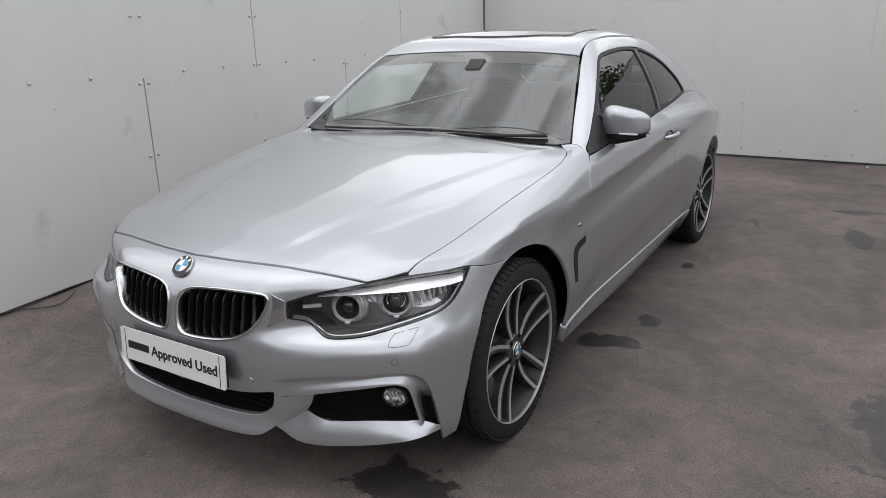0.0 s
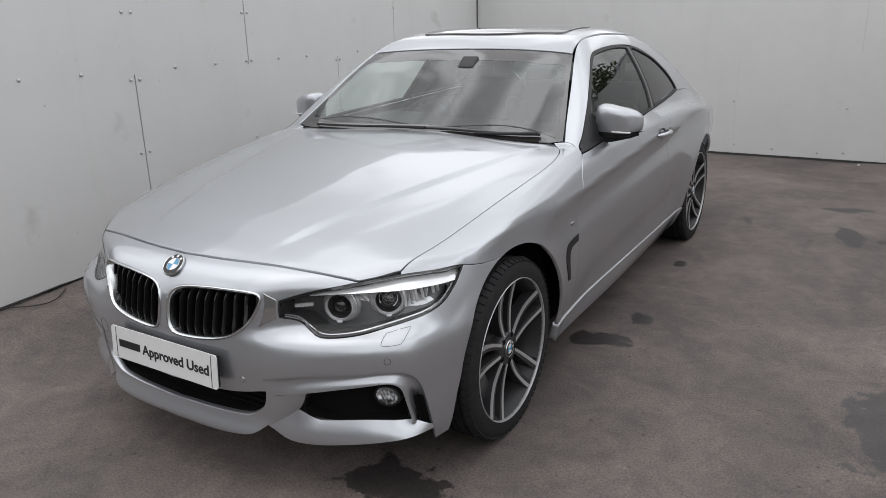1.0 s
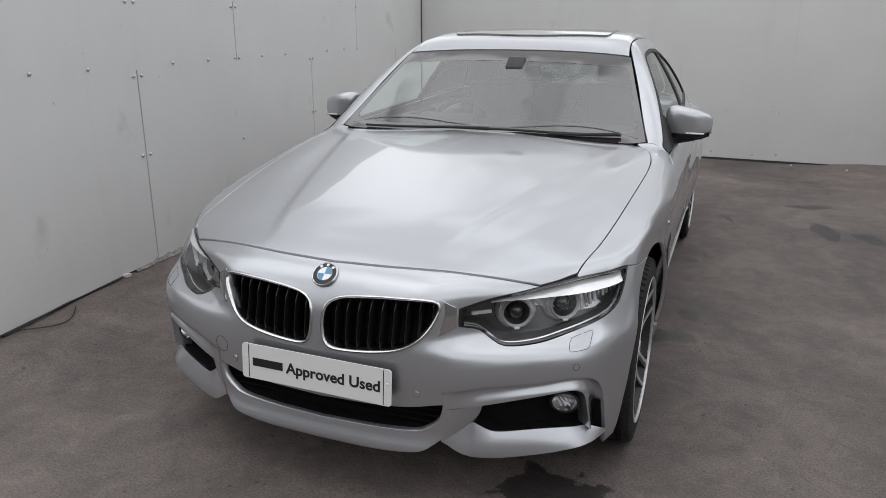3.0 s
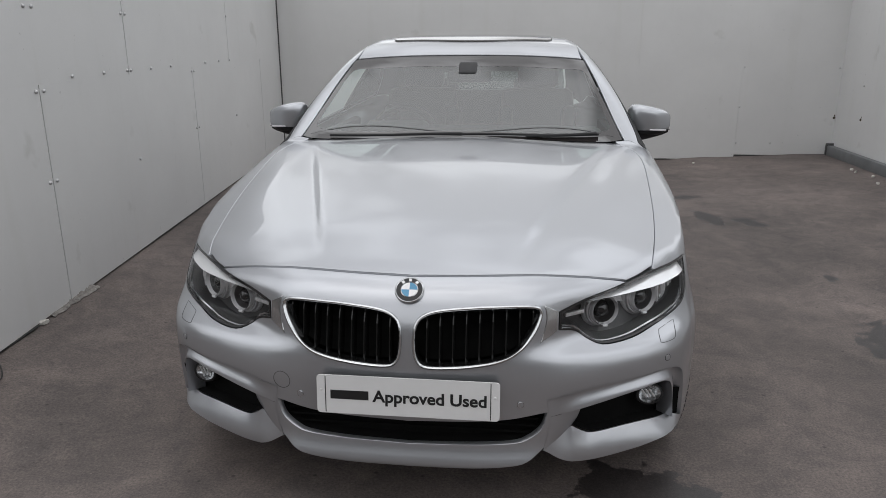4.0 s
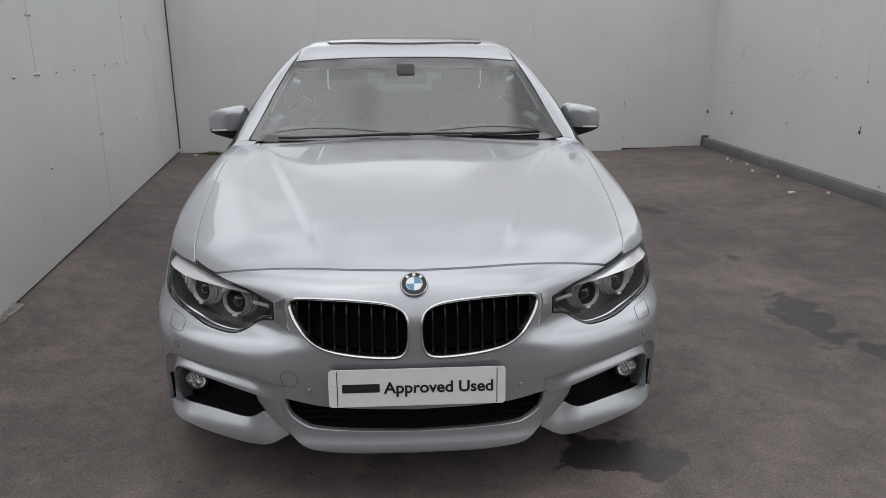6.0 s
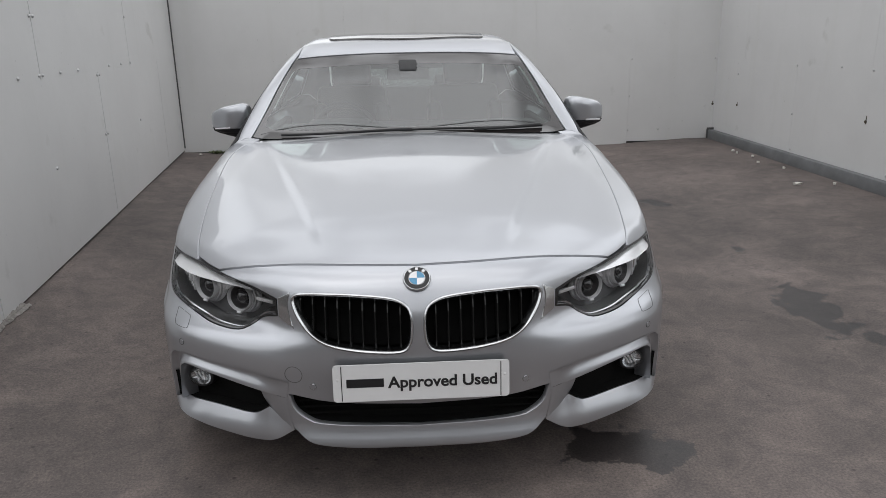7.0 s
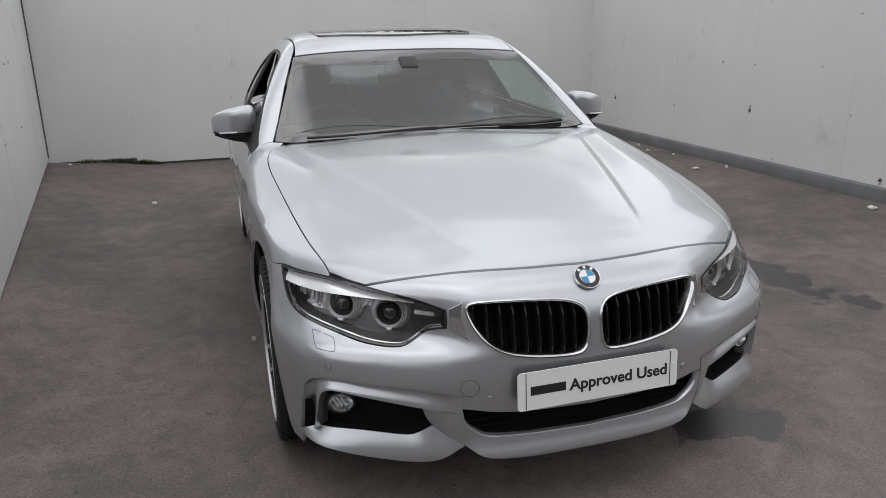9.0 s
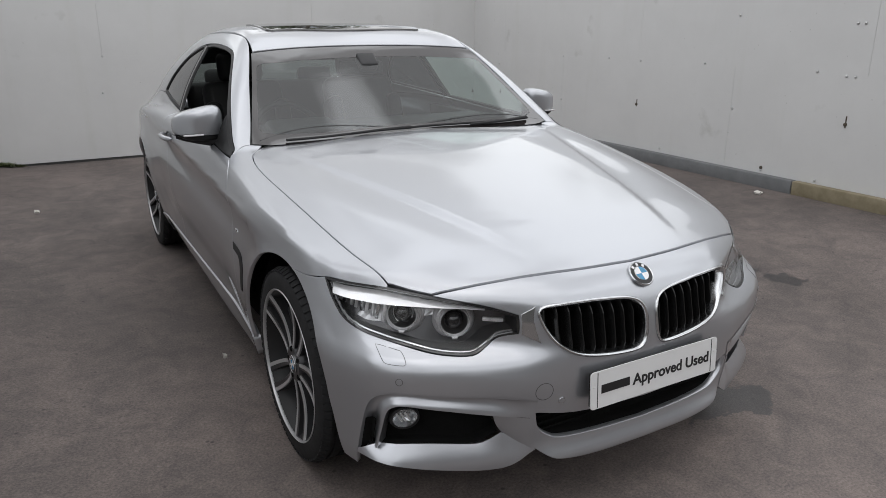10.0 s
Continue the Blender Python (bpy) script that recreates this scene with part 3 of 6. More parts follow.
def triangulate(loops, res):
    """Fill an outline (first loop) less its holes with even triangles."""
    from mathutils import geometry
    outer = loops[0]
    lo, hi = outer.min(0), outer.max(0)
    gx, gy = np.meshgrid(np.arange(lo[0], hi[0], res), np.arange(lo[1], hi[1], res * 0.866))
    gx[1::2] += res / 2
    g = np.stack([gx.ravel(), gy.ravel()], 1)
    g = g[within(g, outer)]
    for h in loops[1:]:
        g = g[~within(g, h)]
    for l in loops:
        if len(g):
            g = g[clearance(g, l) > 0.55 * res]
    pts, edges, n = list(loops), [], 0
    for l in loops:
        k = len(l)
        edges += [(n + i, n + (i + 1) % k) for i in range(k)]
        n += k
    pts = np.concatenate(pts + [g]) if len(g) else np.concatenate(pts)
    v, e, f, *_ = geometry.delaunay_2d_cdt([Vector(q) for q in pts.tolist()], edges, [], 0, 1e-7)
    v = np.array([tuple(q) for q in v])
    f = np.array([tuple(q) for q in f if len(q) == 3])
    cen = v[f].mean(1)
    keep = within(cen, outer)
    for h in loops[1:]:
        keep &= ~within(cen, h)
    f = f[keep]
    a, b, c = v[f[:, 0]], v[f[:, 1]], v[f[:, 2]]
    s = (b[:, 0] - a[:, 0]) * (c[:, 1] - a[:, 1]) - (b[:, 1] - a[:, 1]) * (c[:, 0] - a[:, 0])
    f[s < 0] = f[s < 0][:, ::-1]
    return v, f


def panel(name, loops, dom, mat, parent, label="", res=0.022, gap=0.002, flange=0.014, push=0.0, flip=None, hole_flange=None, shape=None):
    """A skin panel over an outline with holes: rolled edges, and a flange that goes inwards. flip: also build the mirrored one."""
    loops = [offset(loops[0], gap + 0.0015)] + [offset(l, -(gap + 0.0015)) for l in loops[1:]]
    v, f = triangulate(loops, res)
    p = lift(dom, v)
    n = gradient(p)
    a, b, c = p[f[:, 0]], p[f[:, 1]], p[f[:, 2]]
    fn = np.cross(b - a, c - a)
    if np.mean(np.sum(fn * n[f[:, 0]], 1)) < 0:
        f = f[:, ::-1]
    p = p + n * push
    if shape is not None:
        p = shape(p, n)
    count = {}
    for t in f.tolist():
        for i in range(3):
            count[(t[i], t[(i + 1) % 3])] = 1
    rim = [e for e in count if (e[1], e[0]) not in count]
    nxt = {e[0]: e[1] for e in rim}
    prv = {e[1]: e[0] for e in rim}
    ids = [i for i in nxt if i in prv]
    pos = {i: k for k, i in enumerate(ids)}
    V, N, Fc = [p], [n], f.tolist()
    if flange:
        I = np.array(ids)
        t = p[[nxt[i] for i in ids]] - p[[prv[i] for i in ids]]
        out = np.cross(t, n[I])
        out /= np.linalg.norm(out, axis=1, keepdims=True) + 1e-12
        depth = np.full(len(I), flange)
        if hole_flange is not None:
            near = clearance(v[I], loops[0]) > 1e-4
            depth[near] = hole_flange
        base = len(p)
        V += [p[I] + 0.0015 * out - 0.0015 * n[I], p[I] + 0.0015 * out - depth[:, None] * n[I]]
        nn = n[I] + 1.6 * out
        N += [nn / np.linalg.norm(nn, axis=1, keepdims=True), out]
        k = len(ids)
        for i in ids:
            j = nxt[i]
            if j not in pos:
                continue
            a0, b0 = pos[i], pos[j]
            Fc.append((j, i, base + a0, base + b0))
            Fc.append((base + b0, base + a0, base + k + a0, base + k + b0))
    V, N = np.concatenate(V), np.concatenate(N)
    made = [mesh_from(name, V, Fc, mat, parent, label, N)]
    if flip is not None:
        made.append(mesh_from(name, V * [-1, 1, 1], [q[::-1] for q in Fc], mat, flip if flip is not True else parent, label, N * [-1, 1, 1]))
    return made


def bead(name, pts, nrm, prof, mat, parent, label="", closed=True, flip=None):
    """Sweep a section (out, up) along a line on the skin."""
    pts, nrm = np.asarray(pts), np.asarray(nrm)
    if closed:
        t = np.roll(pts, -1, 0) - np.roll(pts, 1, 0)
    else:
        t = np.gradient(pts, axis=0)
    t /= np.linalg.norm(t, axis=1, keepdims=True) + 1e-12
    o = np.cross(t, nrm)
    k, m = len(pts), len(prof)
    V = np.concatenate([pts + a * o + b * nrm for a, b in prof])
    F = []
    for j in range(m):
        j2 = (j + 1) % m
        for i in range(k if closed else k - 1):
            i2 = (i + 1) % k
            F.append((j * k + i, j * k + i2, j2 * k + i2, j2 * k + i))
    if not closed:
        F.append([j * k for j in range(m)])
        F.append([j * k + k - 1 for j in range(m)][::-1])
    res = []
    for s, par in ((1, parent), (-1, flip)):
        if par is None:
            continue
        bm = bmesh.new()
        vs = [bm.verts.new((s * q[0], q[1], q[2])) for q in V.tolist()]
        for f in F:
            bm.faces.new([vs[i] for i in f])
        res.append(part(name, bm, mat, par, label, smooth=True, angle=50))
    return res


def on_skin(loop, dom, push=0.0):
    p = lift(dom, loop)
    n = gradient(p)
    return p + n * push, n

# ---- the yard: ground and walls ----
def rise(x, y):
    """The tarmac runs up slightly to the feet of the walls and dips before the middle of the back wall."""
    s = lambda t: t * t * (3 - 2 * t)
    hold = lambda t: s(max(0.0, min(1.0, t)))
    left = hold(1 - (x + 1.932 + 0.1292 * y) / 0.7) if -0.6 < y < 7 and x < 0 else 0.0
    right = hold(1 - (3.80 - x) / 1.9) if y < 8 else 0.0
    back = hold(1 - (6.33 - y) / 0.9) if y < 8 and -3.2 < x < 4.2 else 0.0
    mid = hold((x + 2.1) / 0.6) * hold((2.4 - x) / 0.6)
    return max(0.085 * left, 0.09 * right, 0.042 * back * (1 - mid)) - 0.028 * back * mid


def ground():
    bm = bmesh.new()
    n = 60
    xs = [math.copysign(abs(i / n) ** 4 * 600 + abs(i) * 0.12, i) for i in range(-n, n + 1)]
    grid = [[bm.verts.new((x, y, rise(x, y))) for x in xs] for y in xs]
    for r in range(2 * n):
        for c in range(2 * n):
            bm.faces.new((grid[r][c], grid[r][c + 1], grid[r + 1][c + 1], grid[r + 1][c]))
    ob = part("ground", bm, M_TARMAC, None, smooth=True)
    tagged(ob, "brownish-grey worn tarmac yard with damp dark patches", "ground", kind="structure")


ground()

SHEET_W, SHEET_H, WALL_TOP = 2.30, 1.19, 2.44


def wall(name, start, end, label, foot, first, thick=0.08, gap=0.0028, split=SHEET_H, low=()):
    """A wall of painted sheets from start to end: the sheets face the wall's own -y side; x runs along it."""
    s, e = Vector(start), Vector(end)
    d = e - s
    length = d.length
    m = Matrix.Translation((s.x, s.y, 0)) @ Matrix.Rotation(math.atan2(d.y, d.x), 4, "Z")
    bm = bmesh.new()
    box(bm, (length, thick, WALL_TOP), Matrix.Translation((length / 2, thick / 2 + 0.012, WALL_TOP / 2 - 0.03)))
    ob = part(name, bm, M_JOINT, None)
    ob.matrix_world = m
    tagged(ob, label, "wall", kind="structure")
    rows = [(foot, split), (split, WALL_TOP)]
    for r, (z0, z1) in enumerate(rows):
        cuts = [0.0]
        x = first[r % 2]
        while x < length:
            if x > 0.05:
                cuts.append(x)
            x += SHEET_W
        cuts.append(length)
        for a, b in zip(cuts, cuts[1:]):
            bm = bmesh.new()
            foot_z = z0 - 0.06 if r == 0 and cuts.index(a) in low else z0
            box(bm, (b - a - gap, 0.012, z1 - foot_z - 0.0002), Matrix.Translation(((a + b) / 2, 0.004, (foot_z + z1) / 2)))
            part("sheet", bm, M_WALL, ob)
    return ob, m, length


def bolt_mesh():
    bm = bmesh.new()
    lathe(bm, [(0.0001, 0.010), (0.006, 0.009), (0.010, 0.005), (0.011, 0.0)], Matrix.Rotation(radians(90), 4, "X"), 10)
    me = bpy.data.meshes.new("bolt")
    bm.to_mesh(me)
    bm.free()
    me.materials.append(M_BOLT)
    me.polygons.foreach_set("use_smooth", [True] * len(me.polygons))
    return me


BOLT = bolt_mesh()


def bolts(ob, places):
    for x, z in places:
        b = new("bolt", BOLT)
        b.parent = ob
        b.matrix_basis = Matrix.Translation((x, -0.003, z))


LEFT0, LEFT1 = (-1.87, -0.48), (-2.75, 6.33)
RIGHT1 = (3.84, 6.33)
RIGHT0 = (3.92, -1.2)
left, m_left, l_left = wall("wall_left", LEFT0, LEFT1, "pale grey painted sheet wall with bolted panel joints", 0.095, (1.21, 2.29), gap=0.009)
back, m_back, l_back = wall("wall_back", LEFT1, RIGHT1, "pale grey painted sheet wall behind the car", 0.066, (0.90, 2.03), gap=0.0012, split=1.063, low=(1, 2))
right, m_right, l_right = wall("wall_right", RIGHT1, RIGHT0, "pale grey painted sheet wall above a steel beam", 0.10, (1.87, 0.73), gap=0.0018, split=1.05)
bolts(left, [(1.21 + dx, z) for dx in (-0.035, 0.035) for z in (0.72, 1.16, 1.55)] + [(3.51 + dx, z) for dx in (-0.03, 0.03) for z in (0.72, 1.16)]
      + [(2.29 + dx, z) for dx in (-0.03, 0.03) for z in (1.215, 1.55, 1.9)] + [(x, 1.215) for x in (0.45, 0.83, 1.55, 1.93, 2.65, 3.03, 3.85, 4.25)] + [(4.59, z) for z in (1.215, 1.6)] + [(2.3, 0.66), (4.7, 0.7)])
bolts(back, [(6.56, 1.063), (6.57, 0.507), (5.52, 1.07), (5.51, 0.623), (5.51, 0.203), (5.9, 0.205), (3.18, 0.567), (4.27, 0.528), (3.22, 0.096), (3.61, 0.072), (4.05, 0.06), (4.29, 0.076), (2.03, 1.06), (1.99, 0.69), (0.9, 0.5)])
bolts(right, [(1.86, 1.044), (1.86, 0.572), (3.05, 1.052), (4.16, 1.481), (4.19, 0.703), (4.93, 1.062), (5.17, 1.04), (5.24, 1.04), (5.19, 1.424), (5.25, 1.424), (3.84, 1.07), (0.60, 0.90), (1.90, 0.22), (4.55, 0.22), (5.05, 0.22), (2.6, 1.06), (3.4, 0.23)])


def rust_marks(ob, places):
    """Rusty bolts with a short dark run below each."""
    for x, z, h in places:
        bm = bmesh.new()
        lathe(bm, [(0.0001, 0.012), (0.009, 0.010), (0.014, 0.005), (0.015, 0.0)], Matrix.Translation((x, -0.003, z)) @ Matrix.Rotation(radians(90), 4, "X"), 9)
        box(bm, (0.011, 0.002, h), Matrix.Translation((x + 0.002, -0.0028, z + 0.2 * h)), bevel=0.0006, seg=1)
        part("rusty_bolt", bm, M_POST, ob, "rusty bolt with a dark stain")


rust_marks(right, [(3.04, 0.628, 0.07), (5.22, 0.686, 0.09), (0.64, 0.55, 0.05), (4.55, 0.24, 0.02)])
rust_marks(back, [(6.57, 0.507, 0.05)])


def beam():
    """Low steel beam along the foot of the right-hand wall."""
    d = Vector(RIGHT0) - Vector(RIGHT1)
    n = Vector((d.y, -d.x)).normalized()
    if n.x > 0:
        n = -n
    for name, a, b, mat, label in (("wall_beam", 0.0, 4.9, M_KERB, "grey painted steel beam along the wall foot"), ("wall_beam", 4.9, l_right, M_RUST, "rusty yellow-brown steel beam along the wall foot")):
        bm = bmesh.new()
        box(bm, (b - a - 0.004, 0.07, 0.14), Matrix.Translation(((a + b) / 2, -0.040, 0.125)), bevel=0.010)
        ob = part(name, bm, mat, None, smooth=True)
        ob.matrix_world = m_right
        tagged(ob, label, "beam", kind="structure")
    bm = bmesh.new()
    box(bm, (0.02, 0.085, 0.19), Matrix.Translation((-0.002, -0.046, 0.125)), bevel=0.003)
    ob = part("beam_end_plate", bm, M_JOINT, None)
    ob.matrix_world = m_right @ Matrix.Translation((0.06, 0, 0))
    tagged(ob, "dark steel end plate of the wall beam", "plate", kind="structure")


beam()


def corner_joint():
    """Dark open joint where the left and back walls meet."""
    bm = bmesh.new()
    box(bm, (0.022, 0.022, WALL_TOP - 0.1), Matrix.Translation((0, 0, WALL_TOP / 2 + 0.05)), bevel=0.003)
    ob = part("corner_trim", bm, M_JOINT, None)
    ob.matrix_world = pose(LEFT1[0] + 0.006, LEFT1[1] - 0.006, 0.02, 0, 0, 8)
    tagged(ob, "dark joint strip in the corner of the walls", "trim", kind="structure")


corner_joint()


def wall_end():
    bm = bmesh.new()
    box(bm, (0.03, 0.13, WALL_TOP), Matrix.Translation((-0.018, 0.05, WALL_TOP / 2)), bevel=0.003)
    ob = part("wall_end_post", bm, M_POST, None)
    ob.matrix_world = m_left
    tagged(ob, "weathered brown wooden edge at the wall's end", "post", kind="structure")


wall_end()


def unseen_wall(a, b, h, name):
    """Plain wall out of view, added to block low sky from the car's paint."""
    d = Vector(b) - Vector(a)
    bm = bmesh.new()
    box(bm, (d.length, 0.2, h), Matrix.Translation((d.length / 2, 0.1, h / 2)))
    ob = part(name, bm, M_ADDED_WALL, None)
    ob.matrix_world = Matrix.Translation((*a, 0)) @ Matrix.Rotation(math.atan2(d.y, d.x), 4, "Z")
    tagged(ob, "plain grey unseen wall, added to darken the car's reflections", "wall", kind="structure")


# both stand out of view, added only to shape light and reflections
unseen_wall((14.0, -11.0), (-12.0, -11.0), 5.0, "added_wall_front")
unseen_wall((-12.0, -11.0), (-12.0, 3.0), 3.0, "added_wall_side")

# ---- the car: skin panels ----
CAR = thing("car", "silver two-door coupe parked on tarmac, clean metallic paint", "car")

HOOD_FRONT = [("t", 0, -0.655), ("t", 0.2, -0.643), ("t", 0.4, -0.608), ("t", 0.53, -0.568), ("t", 0.615, -0.532)]
HOOD_LAMP = [("t", 0.615, -0.532), ("t", 0.660, -0.486), ("t", 0.702, -0.434)]
HOOD_SIDE = [("t", 0.702, -0.434), ("t", 0.718, -0.35), ("t", 0.739, -0.22), ("t", 0.760, -0.03), ("t", 0.781, 0.25), ("t", 0.790, 0.43), ("t", 0.783, 0.56), ("t", 0.755, 0.662), ("t", 0.703, 0.722)]
HOOD_REAR = [("t", 0.703, 0.722), ("t", 0.60, 0.752), ("t", 0.45, 0.778), ("t", 0.22, 0.812), ("t", 0.08, 0.825), ("t", 0, 0.826)]
LAMP_TOP = [("f", 0.418, 0.664), ("f", 0.50, 0.690), ("t", 0.615, -0.535), ("t", 0.705, -0.440), ("t", 0.77, -0.355), ("s", -0.265, 0.722)]
LAMP_OUT = [("s", -0.265, 0.722), ("s", -0.325, 0.668), ("s", -0.40, 0.622), ("f", 0.72, 0.588), ("f", 0.64, 0.567), ("f", 0.55, 0.560), ("f", 0.505, 0.573), ("f", 0.465, 0.600), ("f", 0.418, 0.612)]
LAMP_IN = [("f", 0.418, 0.612), ("f", 0.418, 0.664)]
KIDNEY = [("f", 0.20, 0.688), ("f", 0.31, 0.690), ("f", 0.362, 0.682), ("f", 0.365, 0.655), ("f", 0.345, 0.610), ("f", 0.310, 0.570), ("f", 0.255, 0.543), ("f", 0.16, 0.527), ("f", 0.06, 0.522), ("f", 0.028, 0.540), ("f", 0.018, 0.590), ("f", 0.024, 0.645), ("f", 0.055, 0.670), ("f", 0.11, 0.681), ("f", 0.20, 0.688)]
INTAKE = [[("f", 0, 0.352), ("f", 0.25, 0.362), ("f", 0.390, 0.384)], [("f", 0.390, 0.384), ("f", 0.378, 0.335), ("f", 0.342, 0.302), ("f", 0.28, 0.287), ("f", 0.0, 0.280)]]
COVE = [("f", 0.396, 0.425), ("f", 0.460, 0.438), ("f", 0.529, 0.449), ("f", 0.60, 0.453), ("f", 0.667, 0.457), ("f", 0.735, 0.462), ("f", 0.770, 0.458), ("f", 0.793, 0.440), ("f", 0.805, 0.405), ("f", 0.813, 0.34), ("f", 0.818, 0.255)]
CREASE_IN = [("f", 0.388, 0.266), ("f", 0.398, 0.305), ("f", 0.403, 0.345), ("f", 0.404, 0.386), ("f", 0.396, 0.425)]
MOUTH = [("f", 0.405, 0.371), ("f", 0.455, 0.377), ("f", 0.510, 0.386), ("f", 0.62, 0.405), ("f", 0.722, 0.421), ("f", 0.752, 0.416), ("f", 0.767, 0.395), ("f", 0.776, 0.339), ("f", 0.785, 0.272)]
MOUTH_LOW = [("f", 0.778, 0.276), ("f", 0.67, 0.282), ("f", 0.55, 0.277), ("f", 0.512, 0.286), ("f", 0.476, 0.311)]
SCOOP = [MOUTH[2:-1] + [("f", 0.778, 0.276)], MOUTH_LOW, [("f", 0.476, 0.311), ("f", 0.510, 0.386)]]
JOINT = [("s", -0.265, 0.722), ("s", -0.18, 0.706), ("s", -0.075, 0.6993)]
ARCH, ARCH_Y = 0.376, 0.018


def arch(cy, a0, a1, n=18, r=ARCH):
    return [("s", cy + ARCH_Y + r * math.cos(radians(a0 + (a1 - a0) * i / n)), 0.335 + r * math.sin(radians(a0 + (a1 - a0) * i / n))) for i in range(n + 1)]


a_joint = math.degrees(math.atan2(0.6993 - 0.335, -0.075 - ARCH_Y))
LIP = [("f", 0, 0.212), ("f", 0.20, 0.214), ("f", 0.31, 0.224), ("f", 0.352, 0.240), ("f", 0.388, 0.266)]
BUMP_TOP = [("t", 0, -0.656), ("t", 0.2, -0.644), ("t", 0.4, -0.609), ("t", 0.53, -0.569), ("t", 0.615, -0.533)]
LAMP_EDGE = [("t", 0.615, -0.533), ("f", 0.50, 0.690), ("f", 0.418, 0.664)]

bumper_low = arch(0.0, a_joint, 172, 12) + [("s", -0.369, 0.335), ("s", -0.380, 0.27), ("s", -0.392, 0.204)]
bumper_loop = outline([LIP, CREASE_IN, COVE, [("f", 0.818, 0.255), ("s", -0.44, 0.190)], [("s", -0.44, 0.190), ("s", -0.392, 0.204)], bumper_low[::-1], JOINT[::-1], LAMP_OUT, LAMP_IN, LAMP_EDGE[::-1], BUMP_TOP[::-1]], "cyl", 0.012, mirror=True)
kid = outline([KIDNEY], "cyl", 0.010)
kid2 = (kid * [-1, 1])[::-1]
intake = outline(INTAKE, "cyl", 0.012, mirror=True)
scoop = outline(SCOOP, "cyl", 0.010)
panel("bumper", [bumper_loop, kid, kid2, intake], "cyl", M_PAINT, CAR, "silver painted front bumper with sculpted air intakes", res=0.0125, hole_flange=0.022, gap=0.0012)


def along(seg, n):
    """n + 1 evenly spaced points of a smooth run, on the unrolled front."""
    p = run(flat("cyl", line(seg, 0.004)), 0.002)
    c = np.concatenate([[0], np.cumsum(np.linalg.norm(np.diff(p, axis=0), axis=1))])
    q = np.linspace(0, c[-1], n + 1)
    return np.stack([np.interp(q, c, p[:, i]) for i in range(2)], 1)


def loft(name, rows, depths, mat, label, angle=38):
    """Surface over rows of points on the unrolled front, each set back by its depth; both sides of the car."""
    pts = []
    for r, d in zip(rows, depths):
        p = lift("cyl", r)
        pts.append(p - gradient(p) * np.broadcast_to(np.asarray(d, float), (len(r),))[:, None])
    for s in (1, -1):
        bm = bmesh.new()
        vs = [[bm.verts.new((s * q[0], q[1], q[2])) for q in r] for r in pts]
        for a, b in zip(vs, vs[1:]):
            for i in range(len(a) - 1):
                bm.faces.new((a[i], a[i + 1], b[i + 1], b[i]) if s > 0 else (a[i], b[i], b[i + 1], a[i + 1]))
        bmesh.ops.recalc_face_normals(bm, faces=bm.faces)
        part(name, bm, mat, CAR, label, smooth=True, angle=angle)


